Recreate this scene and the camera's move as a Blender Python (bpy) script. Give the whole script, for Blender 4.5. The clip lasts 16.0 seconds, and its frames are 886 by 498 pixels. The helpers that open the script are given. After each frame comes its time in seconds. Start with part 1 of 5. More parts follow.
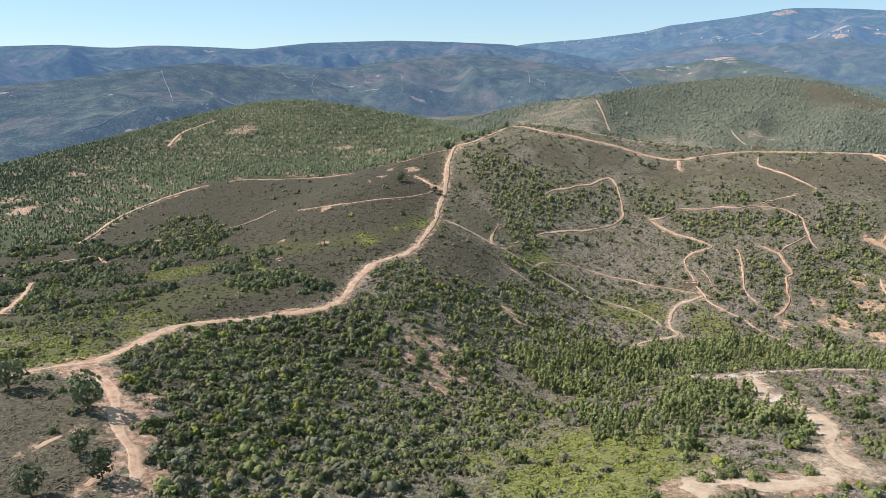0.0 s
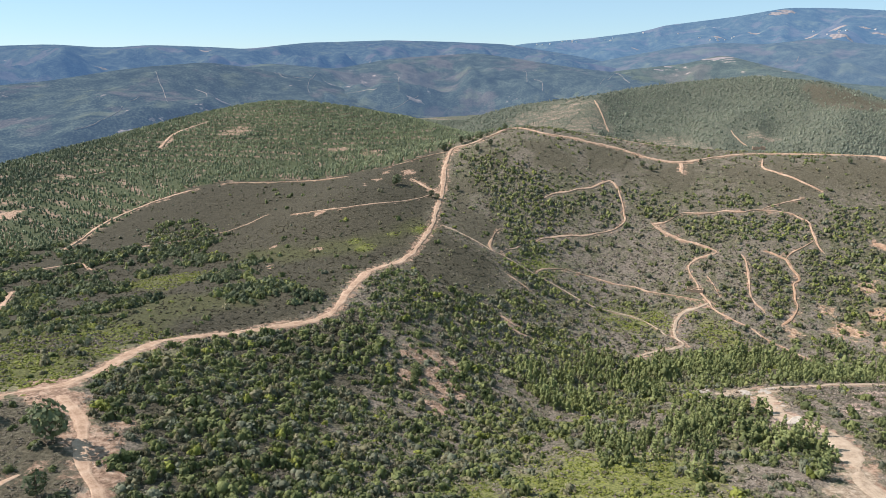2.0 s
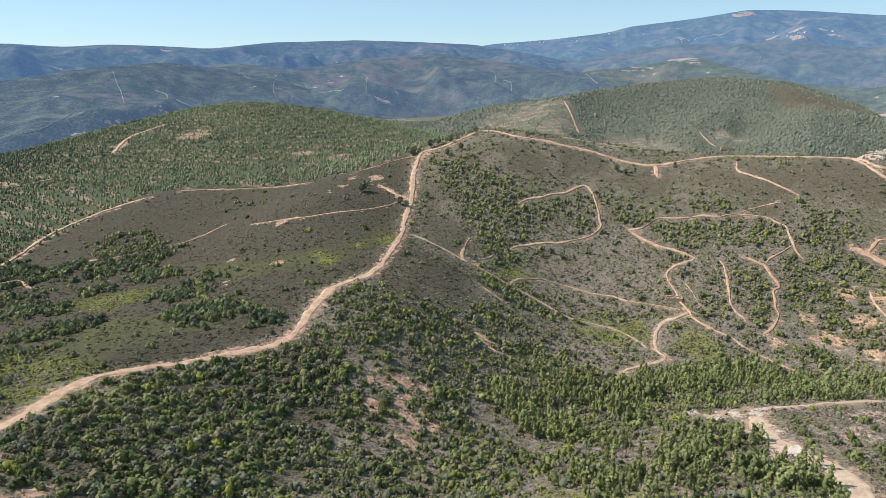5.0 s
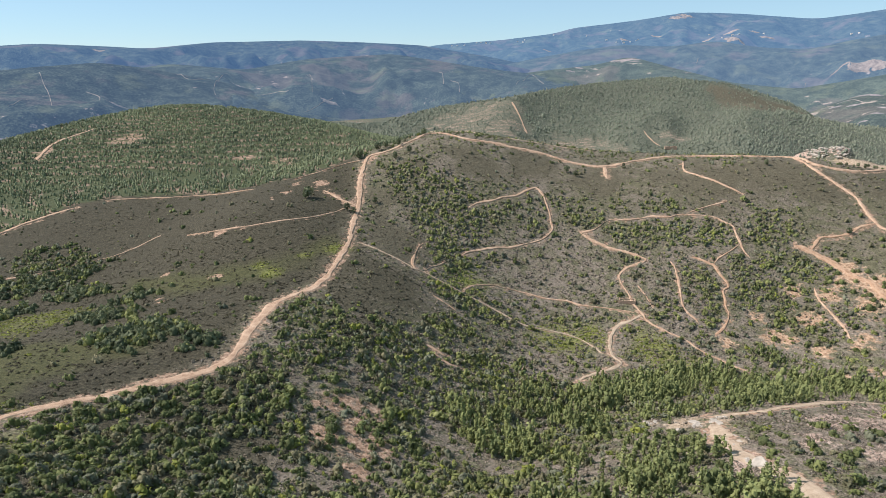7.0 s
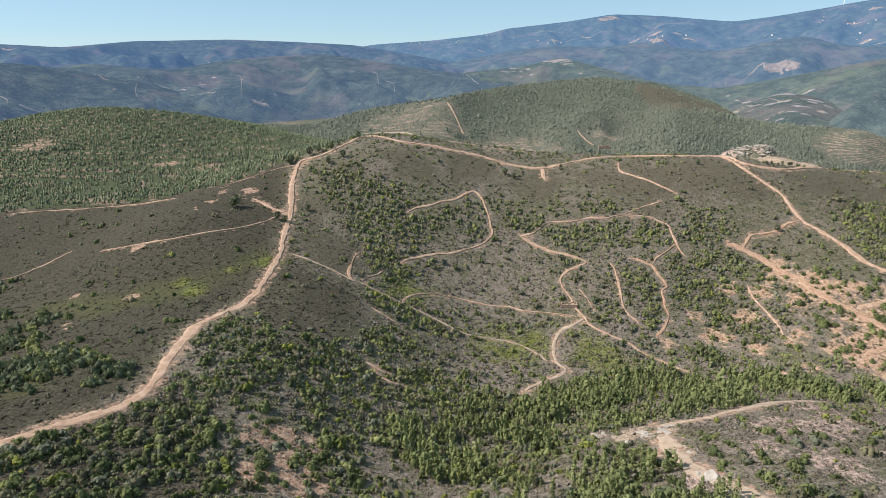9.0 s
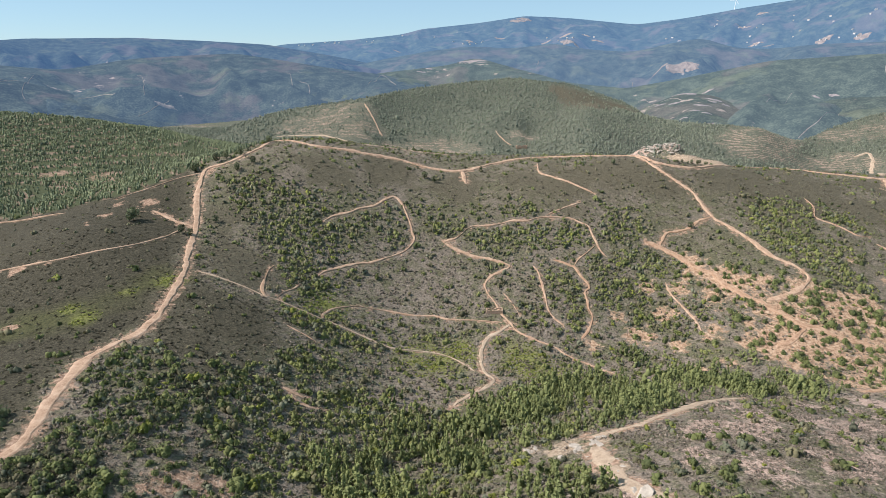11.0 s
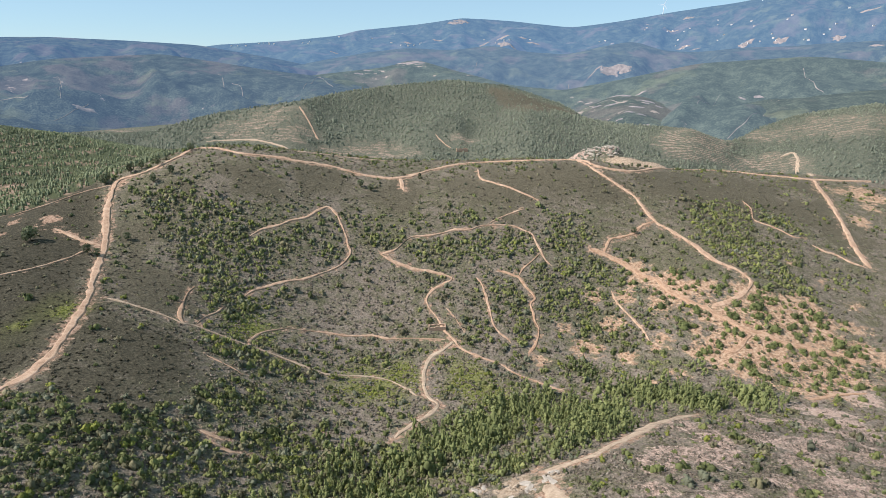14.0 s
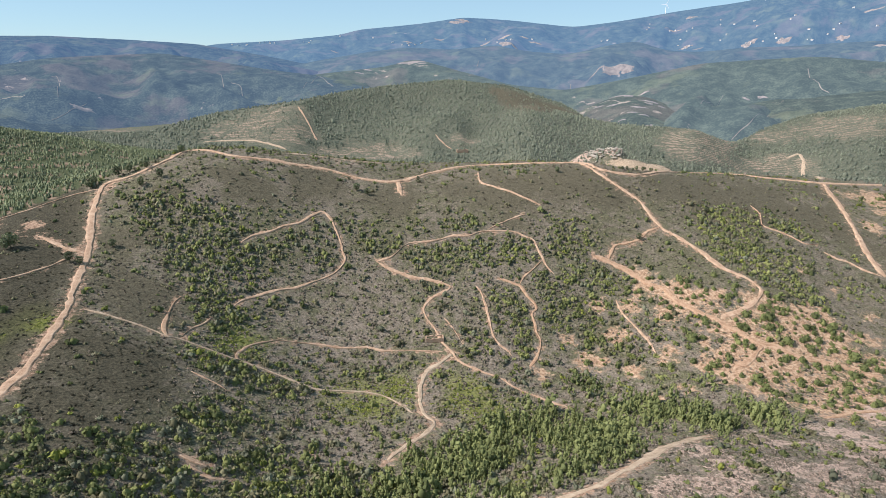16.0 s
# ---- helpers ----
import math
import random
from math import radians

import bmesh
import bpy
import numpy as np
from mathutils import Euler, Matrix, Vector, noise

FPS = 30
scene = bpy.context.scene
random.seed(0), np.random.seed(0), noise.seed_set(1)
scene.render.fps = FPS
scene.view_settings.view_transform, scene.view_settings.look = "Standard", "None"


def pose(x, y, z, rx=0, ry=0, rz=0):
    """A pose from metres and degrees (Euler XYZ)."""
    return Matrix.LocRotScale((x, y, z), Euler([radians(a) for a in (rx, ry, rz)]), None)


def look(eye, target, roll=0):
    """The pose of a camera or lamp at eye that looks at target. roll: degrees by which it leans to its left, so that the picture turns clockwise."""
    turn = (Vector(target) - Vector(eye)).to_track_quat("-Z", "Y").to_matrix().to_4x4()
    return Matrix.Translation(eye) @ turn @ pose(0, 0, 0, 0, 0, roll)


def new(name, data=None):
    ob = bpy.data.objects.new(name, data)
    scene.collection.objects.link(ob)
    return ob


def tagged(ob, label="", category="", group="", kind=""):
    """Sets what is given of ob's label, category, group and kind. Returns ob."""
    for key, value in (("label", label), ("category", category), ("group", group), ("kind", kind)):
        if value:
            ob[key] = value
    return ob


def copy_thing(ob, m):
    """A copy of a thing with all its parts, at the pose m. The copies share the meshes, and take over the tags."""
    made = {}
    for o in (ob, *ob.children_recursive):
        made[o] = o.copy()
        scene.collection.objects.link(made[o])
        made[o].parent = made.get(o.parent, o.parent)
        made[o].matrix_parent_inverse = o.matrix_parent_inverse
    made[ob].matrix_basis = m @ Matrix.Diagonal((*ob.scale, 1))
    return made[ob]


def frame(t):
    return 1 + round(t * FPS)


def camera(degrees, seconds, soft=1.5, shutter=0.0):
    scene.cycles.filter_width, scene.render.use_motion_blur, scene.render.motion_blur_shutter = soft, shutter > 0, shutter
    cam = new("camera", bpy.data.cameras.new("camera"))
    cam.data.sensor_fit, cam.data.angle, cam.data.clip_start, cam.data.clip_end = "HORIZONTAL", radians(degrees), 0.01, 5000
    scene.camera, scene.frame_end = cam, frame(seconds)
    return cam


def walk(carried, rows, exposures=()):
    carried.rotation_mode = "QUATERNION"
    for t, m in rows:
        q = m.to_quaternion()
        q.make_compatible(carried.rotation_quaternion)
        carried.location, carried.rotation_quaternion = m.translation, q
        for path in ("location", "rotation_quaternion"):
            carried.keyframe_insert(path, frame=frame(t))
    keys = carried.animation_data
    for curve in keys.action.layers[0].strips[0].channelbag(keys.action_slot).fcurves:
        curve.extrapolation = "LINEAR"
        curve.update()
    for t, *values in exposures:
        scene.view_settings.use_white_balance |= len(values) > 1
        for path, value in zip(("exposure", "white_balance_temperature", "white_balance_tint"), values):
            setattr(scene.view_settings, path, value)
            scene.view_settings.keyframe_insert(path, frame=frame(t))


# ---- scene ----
cam = camera(72.1, 16.0, soft=0.85)
METRES, EYE, TILT, LEAN, TURN = 100.0, 150.0, -17.6, 0.3, 0.0
ROWS = [
    (0.0, 0.0, 0.0, 0.0, 0.0, 0.0, -0.0),
    (0.5, 0.0005, 0.0264, 0.0085, 0.02, -0.01, -0.02),
    (1.0, 0.0007, 0.0559, 0.0177, 0.03, -0.01, -0.02),
    (1.5, 0.0013, 0.0824, 0.0265, -0.07, -0.01, 0.01),
    (2.0, 0.0021, 0.1115, 0.0358, -0.25, -0.02, 0.07),
    (2.5, 0.0029, 0.1385, 0.0452, -0.43, -0.02, 0.12),
    (3.0, 0.003, 0.1685, 0.0542, -0.67, -0.01, 0.16),
    (3.5, 0.0037, 0.1962, 0.0631, -0.95, -0.01, 0.24),
    (6.0, 0.0166, 0.3415, 0.1092, -5.08, -0.04, 1.45),
    (6.5, 0.0215, 0.3684, 0.1176, -6.26, -0.06, 1.81),
    (7.0, 0.0271, 0.3971, 0.1266, -7.54, -0.08, 2.17),
    (7.5, 0.0333, 0.4233, 0.1366, -8.73, -0.14, 2.51),
    (8.0, 0.0396, 0.4539, 0.1457, -10.14, -0.18, 2.9),
    (8.5, 0.0476, 0.4812, 0.1543, -11.58, -0.23, 3.34),
    (9.0, 0.0572, 0.5097, 0.1668, -13.18, -0.37, 3.78),
    (11.5, 0.1179, 0.6498, 0.2154, -22.44, -1.11, 6.3),
    (12.0, 0.1343, 0.6777, 0.2241, -24.39, -1.29, 6.82),
    (12.5, 0.1484, 0.7056, 0.2334, -25.66, -1.44, 7.1),
    (13.0, 0.1669, 0.7328, 0.2414, -25.84, -1.43, 7.13),
    (13.5, 0.183, 0.7582, 0.2497, -25.84, -1.41, 7.1),
    (14.0, 0.2012, 0.7853, 0.259, -25.82, -1.41, 7.08),
    (14.5, 0.2196, 0.8092, 0.2663, -25.78, -1.4, 7.04),
    (15.0, 0.2378, 0.837, 0.2756, -25.76, -1.41, 7.02),
    (15.5, 0.2556, 0.861, 0.285, -25.72, -1.43, 6.99),
    (16.0, 0.274, 0.8885, 0.2943, -25.7, -1.44, 6.97),
]
walk(cam, [(t, pose(0, 0, EYE, TILT, LEAN, TURN) @ pose(METRES * x, METRES * y, METRES * z, 90 + pitch, roll, yaw)) for t, x, y, z, yaw, pitch, roll in ROWS],
     exposures=[(0.0, 0.74), (3.5, 0.72), (7.0, 0.65), (9.0, 0.58), (12.0, 0.63), (16.0, 0.65)])

# ---- light ----
SUN_BEARING, SUN_HEIGHT = -74.0, 44.0   # degrees: clockwise from ahead, above the horizon
world = bpy.data.worlds.new("sky")
scene.world = world
world.use_nodes = True
sky = world.node_tree.nodes.new("ShaderNodeTexSky")
sky.sky_type, sky.sun_disc = "NISHITA", False
sky.sun_elevation, sky.sun_rotation = radians(SUN_HEIGHT), radians(SUN_BEARING)
sky.altitude, sky.air_density, sky.dust_density, sky.ozone_density = 250.0, 0.8, 0.0, 5.0
tint = world.node_tree.nodes.new("ShaderNodeMix")
tint.data_type, tint.blend_type = "RGBA", "MULTIPLY"
tint.inputs[0].default_value, tint.inputs[7].default_value = 1.0, (0.90, 0.96, 1.03, 1)
world.node_tree.links.new(sky.outputs[0], tint.inputs[6])
haze = world.node_tree.nodes.new("ShaderNodeMix")
haze.data_type = "RGBA"
haze.inputs[0].default_value, haze.inputs[7].default_value = 0.6, (3.35, 4.9, 5.75, 1)
world.node_tree.links.new(tint.outputs[2], haze.inputs[6])
world.node_tree.links.new(haze.outputs[2], world.node_tree.nodes["Background"].inputs[0])
world.node_tree.nodes["Background"].inputs[1].default_value = 0.09
sun_data = bpy.data.lights.new("sun", "SUN")
sun_data.energy, sun_data.angle, sun_data.color = 5.0, radians(0.53), (1.0, 0.922, 0.895)
sun = new("sun", sun_data)
sun_way = Vector((math.sin(radians(SUN_BEARING)) * math.cos(radians(SUN_HEIGHT)),
                  math.cos(radians(SUN_BEARING)) * math.cos(radians(SUN_HEIGHT)), math.sin(radians(SUN_HEIGHT))))
sun.matrix_world = look(sun_way * 900, (0, 0, 0))

# ---- materials ----
def shader(name, roughness=0.9):
    """A material with its principled node."""
    m = bpy.data.materials.new(name)
    m.use_nodes = True
    p = m.node_tree.nodes["Principled BSDF"]
    p.inputs["Roughness"].default_value = roughness
    p.inputs["Specular IOR Level"].default_value = 0.15
    return m, m.node_tree, p


def node(tree, kind, **inputs):
    n = tree.nodes.new(kind)
    for key, value in inputs.items():
        key = key.replace("_", " ")
        if isinstance(value, bpy.types.NodeSocket):
            tree.links.new(value, n.inputs[key])
        else:
            n.inputs[key].default_value = value
    return n


def spots(tree, scale, detail=4.0, roughness=0.6, where=None):
    where = where or tree.nodes.new("ShaderNodeTexCoord").outputs["Object"]
    return node(tree, "ShaderNodeTexNoise", Vector=where, Scale=scale, Detail=detail, Roughness=roughness).outputs["Fac"]


def ramp(tree, fac, *stops):
    r = tree.nodes.new("ShaderNodeValToRGB")
    r.color_ramp.elements.remove(r.color_ramp.elements[1])
    r.color_ramp.elements[0].position, r.color_ramp.elements[0].color = stops[0][0], (*stops[0][1], 1)
    for at, colour in stops[1:]:
        r.color_ramp.elements.new(at).color = (*colour, 1)
    tree.links.new(fac, r.inputs[0])
    return r.outputs[0]


def blend(tree, fac, a, b, kind="MIX"):
    m = tree.nodes.new("ShaderNodeMix")
    m.data_type, m.blend_type = "RGBA", kind
    for key, value in ((0, fac), (6, a), (7, b)):
        if isinstance(value, bpy.types.NodeSocket):
            tree.links.new(value, m.inputs[key])
        else:
            m.inputs[key].default_value = value if key == 0 else (*value, 1)
    return m.outputs[2]


def sums(tree, kind, a, b, clamp=False):
    m = tree.nodes.new("ShaderNodeMath")
    m.operation, m.use_clamp = kind, clamp
    for k, value in ((0, a), (1, b)):
        if isinstance(value, bpy.types.NodeSocket):
            tree.links.new(value, m.inputs[k])
        else:
            m.inputs[k].default_value = value
    return m.outputs[0]


def attribute(tree, name):
    a = tree.nodes.new("ShaderNodeAttribute")
    a.attribute_name = name
    return a.outputs["Fac"]


def relief(tree, p, height, strength, distance):
    b = node(tree, "ShaderNodeBump", Strength=strength, Distance=distance, Height=height)
    tree.links.new(b.outputs[0], p.inputs["Normal"])


def ground_material():
    m, t, p = shader("scrubland", 0.95)
    fine, mid, wide = spots(t, 1.1, 6, 0.78), spots(t, 0.22, 4), spots(t, 0.03, 3)
    litter = ramp(t, fine, (0.34, (0.065, 0.054, 0.042)), (0.47, (0.155, 0.129, 0.101)), (0.56, (0.215, 0.178, 0.142)), (0.68, (0.33, 0.275, 0.218)))
    green = ramp(t, fine, (0.38, (0.032, 0.037, 0.016)), (0.5, (0.078, 0.083, 0.038)), (0.62, (0.15, 0.15, 0.075)))
    cover = blend(t, ramp(t, sums(t, "ADD", mid, sums(t, "MULTIPLY", wide, 0.6)), (0.70, (0, 0, 0)), (0.90, (0.75, 0.75, 0.75))), litter, green)
    heather = ramp(t, fine, (0.36, (0.045, 0.039, 0.025)), (0.5, (0.088, 0.077, 0.051)), (0.64, (0.15, 0.132, 0.09)))
    # heather colours at about half brightness, used where west is set
    dark_heather = ramp(t, fine, (0.36, (0.022, 0.019, 0.012)), (0.5, (0.048, 0.043, 0.028)), (0.64, (0.102, 0.09, 0.061)))
    heather = blend(t, attribute(t, "west"), heather, dark_heather)
    heather = blend(t, sums(t, "MULTIPLY", attribute(t, "olive"), 0.8), heather, ramp(t, fine, (0.36, (0.029, 0.032, 0.012)), (0.62, (0.092, 0.092, 0.038))))
    cover = blend(t, sums(t, "MULTIPLY", attribute(t, "low"), sums(t, "ADD", sums(t, "MULTIPLY", mid, 1.2), 1.0), True), cover, heather)
    cover = blend(t, sums(t, "MULTIPLY", attribute(t, "fresh"), 0.85, True), cover,
                  ramp(t, fine, (0.38, (0.075, 0.085, 0.024)), (0.62, (0.23, 0.235, 0.07))))
    # forest floor: colours lifted to suggest haze over the hills behind
    forest = ramp(t, spots(t, 0.3, 6, 0.8), (0.36, (0.048, 0.057, 0.042)), (0.5, (0.085, 0.095, 0.068)), (0.64, (0.155, 0.142, 0.106)))
    cover = blend(t, attribute(t, "wooded"), cover, forest)
    high = t.nodes.new("ShaderNodeSeparateXYZ")
    t.links.new(t.nodes.new("ShaderNodeNewGeometry").outputs["Position"], high.inputs[0])
    row = sums(t, "FRACT", sums(t, "ADD", sums(t, "MULTIPLY", high.outputs[2], 0.4167), sums(t, "MULTIPLY", mid, 0.5)), 0.0)
    between = ramp(t, sums(t, "ADD", row, sums(t, "MULTIPLY", fine, 0.3)), (0.45, (0.050, 0.060, 0.028)), (0.72, (0.21, 0.150, 0.108)), (0.9, (0.17, 0.127, 0.090)), (1.1, (0.054, 0.062, 0.030)))
    cover = blend(t, attribute(t, "planted"), cover, between)
    step = sums(t, "FRACT", sums(t, "ADD", sums(t, "MULTIPLY", high.outputs[2], 0.62), sums(t, "MULTIPLY", mid, 1.9)), 0.0)
    terrace = ramp(t, sums(t, "ADD", sums(t, "MULTIPLY", step, 0.6), sums(t, "MULTIPLY", spots(t, 0.16, 4, 0.8), 0.8)), (0.45, (0.075, 0.085, 0.055)), (0.62, (0.16, 0.128, 0.096)), (0.76, (0.33, 0.245, 0.19)), (0.92, (0.165, 0.137, 0.10)), (1.05, (0.08, 0.09, 0.06)))
    cover = blend(t, sums(t, "MULTIPLY", attribute(t, "terrace"), ramp(t, spots(t, 0.05, 6, 0.8), (0.44, (0.05, 0.05, 0.05)), (0.54, (1, 1, 1)))), cover, terrace)
    soil = ramp(t, spots(t, 0.8, 6, 0.7), (0.36, (0.14, 0.088, 0.060)), (0.5, (0.29, 0.190, 0.130)), (0.64, (0.43, 0.31, 0.225)))
    red = ramp(t, spots(t, 0.7, 6, 0.7), (0.36, (0.17, 0.105, 0.066)), (0.5, (0.35, 0.228, 0.147)), (0.64, (0.49, 0.36, 0.25)))
    pale = ramp(t, spots(t, 1.2, 6, 0.75), (0.36, (0.20, 0.142, 0.112)), (0.5, (0.36, 0.262, 0.207)), (0.64, (0.49, 0.38, 0.31)))
    sand = ramp(t, spots(t, 0.9, 6, 0.7), (0.36, (0.18, 0.132, 0.09)), (0.5, (0.30, 0.23, 0.162)), (0.64, (0.42, 0.34, 0.255)))
    speck = sums(t, "ADD", sums(t, "MULTIPLY", spots(t, 0.30, 6, 0.75), 2.6), -1.3)
    for name, colour in (("bare", soil), ("red", red), ("pale", pale), ("sand", sand)):
        edge = sums(t, "MULTIPLY", sums(t, "ADD", sums(t, "ADD", attribute(t, name), speck), -0.5), 4.0, True)
        cover = blend(t, edge, cover, colour)
    t.links.new(cover, p.inputs["Base Color"])
    relief(t, p, sums(t, "ADD", fine, sums(t, "MULTIPLY", mid, 2.0)), 0.9, 0.5)
    return m


def track_material(name, dark, middle, light):
    m, t, p = shader(name, 0.95)
    coarse, fine = spots(t, 0.35, 5, 0.7), spots(t, 4.0, 4, 0.7)
    colour = ramp(t, coarse, (0.36, dark), (0.5, middle), (0.64, light))
    colour = blend(t, 0.35, colour, ramp(t, fine, (0.38, dark), (0.62, light)))
    across = attribute(t, "across")
    rut = ramp(t, across, (0.12, (0, 0, 0)), (0.22, (1, 1, 1)), (0.34, (0, 0, 0)), (0.5, (0.15, 0.15, 0.15)), (0.66, (0, 0, 0)), (0.78, (1, 1, 1)), (0.88, (0, 0, 0)))
    colour = blend(t, sums(t, "MULTIPLY", rut, 0.35), colour, light)
    t.links.new(colour, p.inputs["Base Color"])
    relief(t, p, sums(t, "ADD", fine, coarse), 0.6, 0.15)
    return m


def leaf_material(name, dark, light, dry=None):
    """Foliage: leaves mottle each clump, clumps differ a little, plants more."""
    m, t, p = shader(name, 0.7)
    own = t.nodes.new("ShaderNodeNewGeometry").outputs["Random Per Island"]
    mottle = spots(t, 2.6, 3, 0.75)
    tone = sums(t, "ADD", sums(t, "MULTIPLY", own, 0.22), sums(t, "MULTIPLY", attribute(t, "tone"), 0.68))
    tone = sums(t, "ADD", tone, sums(t, "MULTIPLY", sums(t, "ADD", mottle, -0.42), 0.8), True)
    stops = [(0.1, dark), (0.8, light)] + ([(0.97, dry)] if dry else [])
    colour = ramp(t, tone, *stops)
    t.links.new(colour, p.inputs["Base Color"])
    relief(t, p, spots(t, 4.0, 3, 0.7), 0.8, 0.25)
    thin = node(t, "ShaderNodeBsdfTranslucent", Color=colour)
    both = node(t, "ShaderNodeMixShader", Fac=0.25)
    t.links.new(p.outputs[0], both.inputs[1])
    t.links.new(thin.outputs[0], both.inputs[2])
    t.links.new(both.outputs[0], t.nodes["Material Output"].inputs["Surface"])
    return m


def distance_material(name, dark, light, glow, calm):
    """Far hills: a plain backdrop whose blue emission stands in for miles of hazy air."""
    m, t, p = shader(name, 1.0)
    p.inputs["Specular IOR Level"].default_value = 0.0
    wide, stands, crowns = spots(t, 0.005, 5, 0.6), spots(t, 0.03, 5, 0.65), spots(t, 0.25, 2, 0.6)
    woods = sums(t, "ADD", sums(t, "MULTIPLY", stands, 0.5), sums(t, "MULTIPLY", crowns, 0.5))
    woods = sums(t, "ADD", sums(t, "MULTIPLY", woods, 1 - 0.5 * calm), 0.245 * calm)
    colour = ramp(t, woods, (0.36, [c * 0.45 for c in dark]), (0.47, dark), (0.56, light), (0.66, [1.6 * c for c in light]))
    brown = ramp(t, woods, (0.38, (0.040, 0.034, 0.029)), (0.62, (0.105, 0.088, 0.074)))
    grass = ramp(t, woods, (0.38, (0.045, 0.055, 0.030)), (0.62, (0.10, 0.105, 0.065)))
    colour = blend(t, ramp(t, wide, (0.54, (0, 0, 0)), (0.60, (0.8, 0.8, 0.8))), colour, brown)
    colour = blend(t, ramp(t, spots(t, 0.008, 5, 0.65), (0.57, (0, 0, 0)), (0.64, (0.7, 0.7, 0.7))), colour, grass)
    specks = sums(t, "MULTIPLY", spots(t, 0.018, 8, 0.72), ramp(t, spots(t, 0.0035, 3, 0.6), (0.42, (0.8, 0.8, 0.8)), (0.6, (1.06, 1.06, 1.06))))
    rare = 0.59 + 0.09 * min(1.0, 2 * calm)
    colour = blend(t, ramp(t, specks, (rare, (0, 0, 0)), (rare + 0.05, (0.9, 0.9, 0.9))), colour, (0.30, 0.235, 0.20))
    t.links.new(colour, p.inputs["Base Color"])
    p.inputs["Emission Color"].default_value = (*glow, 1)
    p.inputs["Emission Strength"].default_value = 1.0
    relief(t, p, woods, 1.0, 5.0 * (1 - calm))
    return m


def plain_material(name, colour, roughness=0.8, spread=0.12, scale=2.0):
    m, t, p = shader(name, roughness)
    low, high = [c * (1 - spread) for c in colour], [min(1.0, c * (1 + spread)) for c in colour]
    t.links.new(ramp(t, spots(t, scale, 4, 0.65), (0.3, low), (0.7, high)), p.inputs["Base Color"])
    return m


SCRUBLAND = ground_material()
DIRT = track_material("orange_dirt", (0.21, 0.128, 0.080), (0.36, 0.237, 0.158), (0.49, 0.355, 0.255))
PALE_DIRT = track_material("pale_dirt", (0.21, 0.152, 0.104), (0.33, 0.25, 0.175), (0.44, 0.35, 0.26))
RED_DIRT = track_material("red_dirt", (0.20, 0.115, 0.068), (0.34, 0.212, 0.135), (0.45, 0.315, 0.215))
DRY = leaf_material("dry_scrub", (0.112, 0.094, 0.074), (0.262, 0.220, 0.172), (0.35, 0.30, 0.24))
HEATH = leaf_material("heath_scrub", (0.098, 0.095, 0.055), (0.215, 0.200, 0.115), (0.29, 0.26, 0.165))
BUSH = leaf_material("bush_leaves", (0.070, 0.084, 0.036), (0.182, 0.205, 0.077), (0.24, 0.255, 0.10))
GREY_LEAF = leaf_material("grey_leaves", (0.090, 0.096, 0.064), (0.20, 0.21, 0.138))
FRESH = leaf_material("fresh_leaves", (0.105, 0.122, 0.028), (0.26, 0.278, 0.064))
SAPLING = leaf_material("eucalyptus_leaves", (0.092, 0.112, 0.046), (0.250, 0.275, 0.110))
# plantation green dulled towards blue, haze put into the leaf colour
PINE = leaf_material("hazy_plantation_leaves", (0.092, 0.113, 0.074), (0.228, 0.258, 0.142))
# woodland green made paler and greyer in place of haze
WOODS = leaf_material("hazy_woodland_leaves", (0.122, 0.138, 0.108), (0.218, 0.238, 0.172))
HEATHER = leaf_material("heather_scrub", (0.076, 0.064, 0.050), (0.160, 0.136, 0.100), (0.21, 0.185, 0.14))
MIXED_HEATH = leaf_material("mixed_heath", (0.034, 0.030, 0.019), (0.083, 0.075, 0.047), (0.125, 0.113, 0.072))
VALLEY = leaf_material("valley_leaves", (0.092, 0.108, 0.042), (0.238, 0.252, 0.092), (0.29, 0.30, 0.122))
OAK = leaf_material("oak_leaves", (0.050, 0.062, 0.035), (0.140, 0.162, 0.084))
BARK = plain_material("bark", (0.14, 0.105, 0.075), 0.9, 0.3, 6.0)

# ---- the lie of the land ----
# the lie of the land: broad swells and hollows (x, y, height, half length, half breadth, bearing)
BASE = 2.9
SPURS = [
    (-83, -41, 66.1, 211, 321, 73),
    (-166, -26, 16.7, 400, 335, 83),
    (141, 160, 8.6, 59, 77, 1),
    (635, 290, 6.8, 97, 232, 171),
    (-17, 361, 6.6, 36, 52, 89),
    (315, 386, 9.8, 130, 55, 75),
    (589, 391, 13.7, 168, 400, 46),
    (15, 397, 20.0, 60, 240, 158),
    (-59, 405, 13.2, 45, 33, 62),
    (216, 413, 6.2, 28, 64, 93),
]
CRESTS = [
    (289, 425, 15.4, 76, 191, 72),
    (315, 464, 41.4, 332, 104, 159),
    (-49, 471, 20.2, 141, 52, 0),
    (162, 533, 8.3, 70, 153, 111),
    (-65, 668, 7.0, 224, 62, 59),
    (22, 668, 10.1, 119, 51, 112),
    (274, 707, 5.7, 113, 53, 65),
    (-194, 744, 36.9, 284, 197, 65),
    (-286, 747, 29.3, 295, 112, 49),
    (-160, 812, 22.0, 90, 180, 76),
]
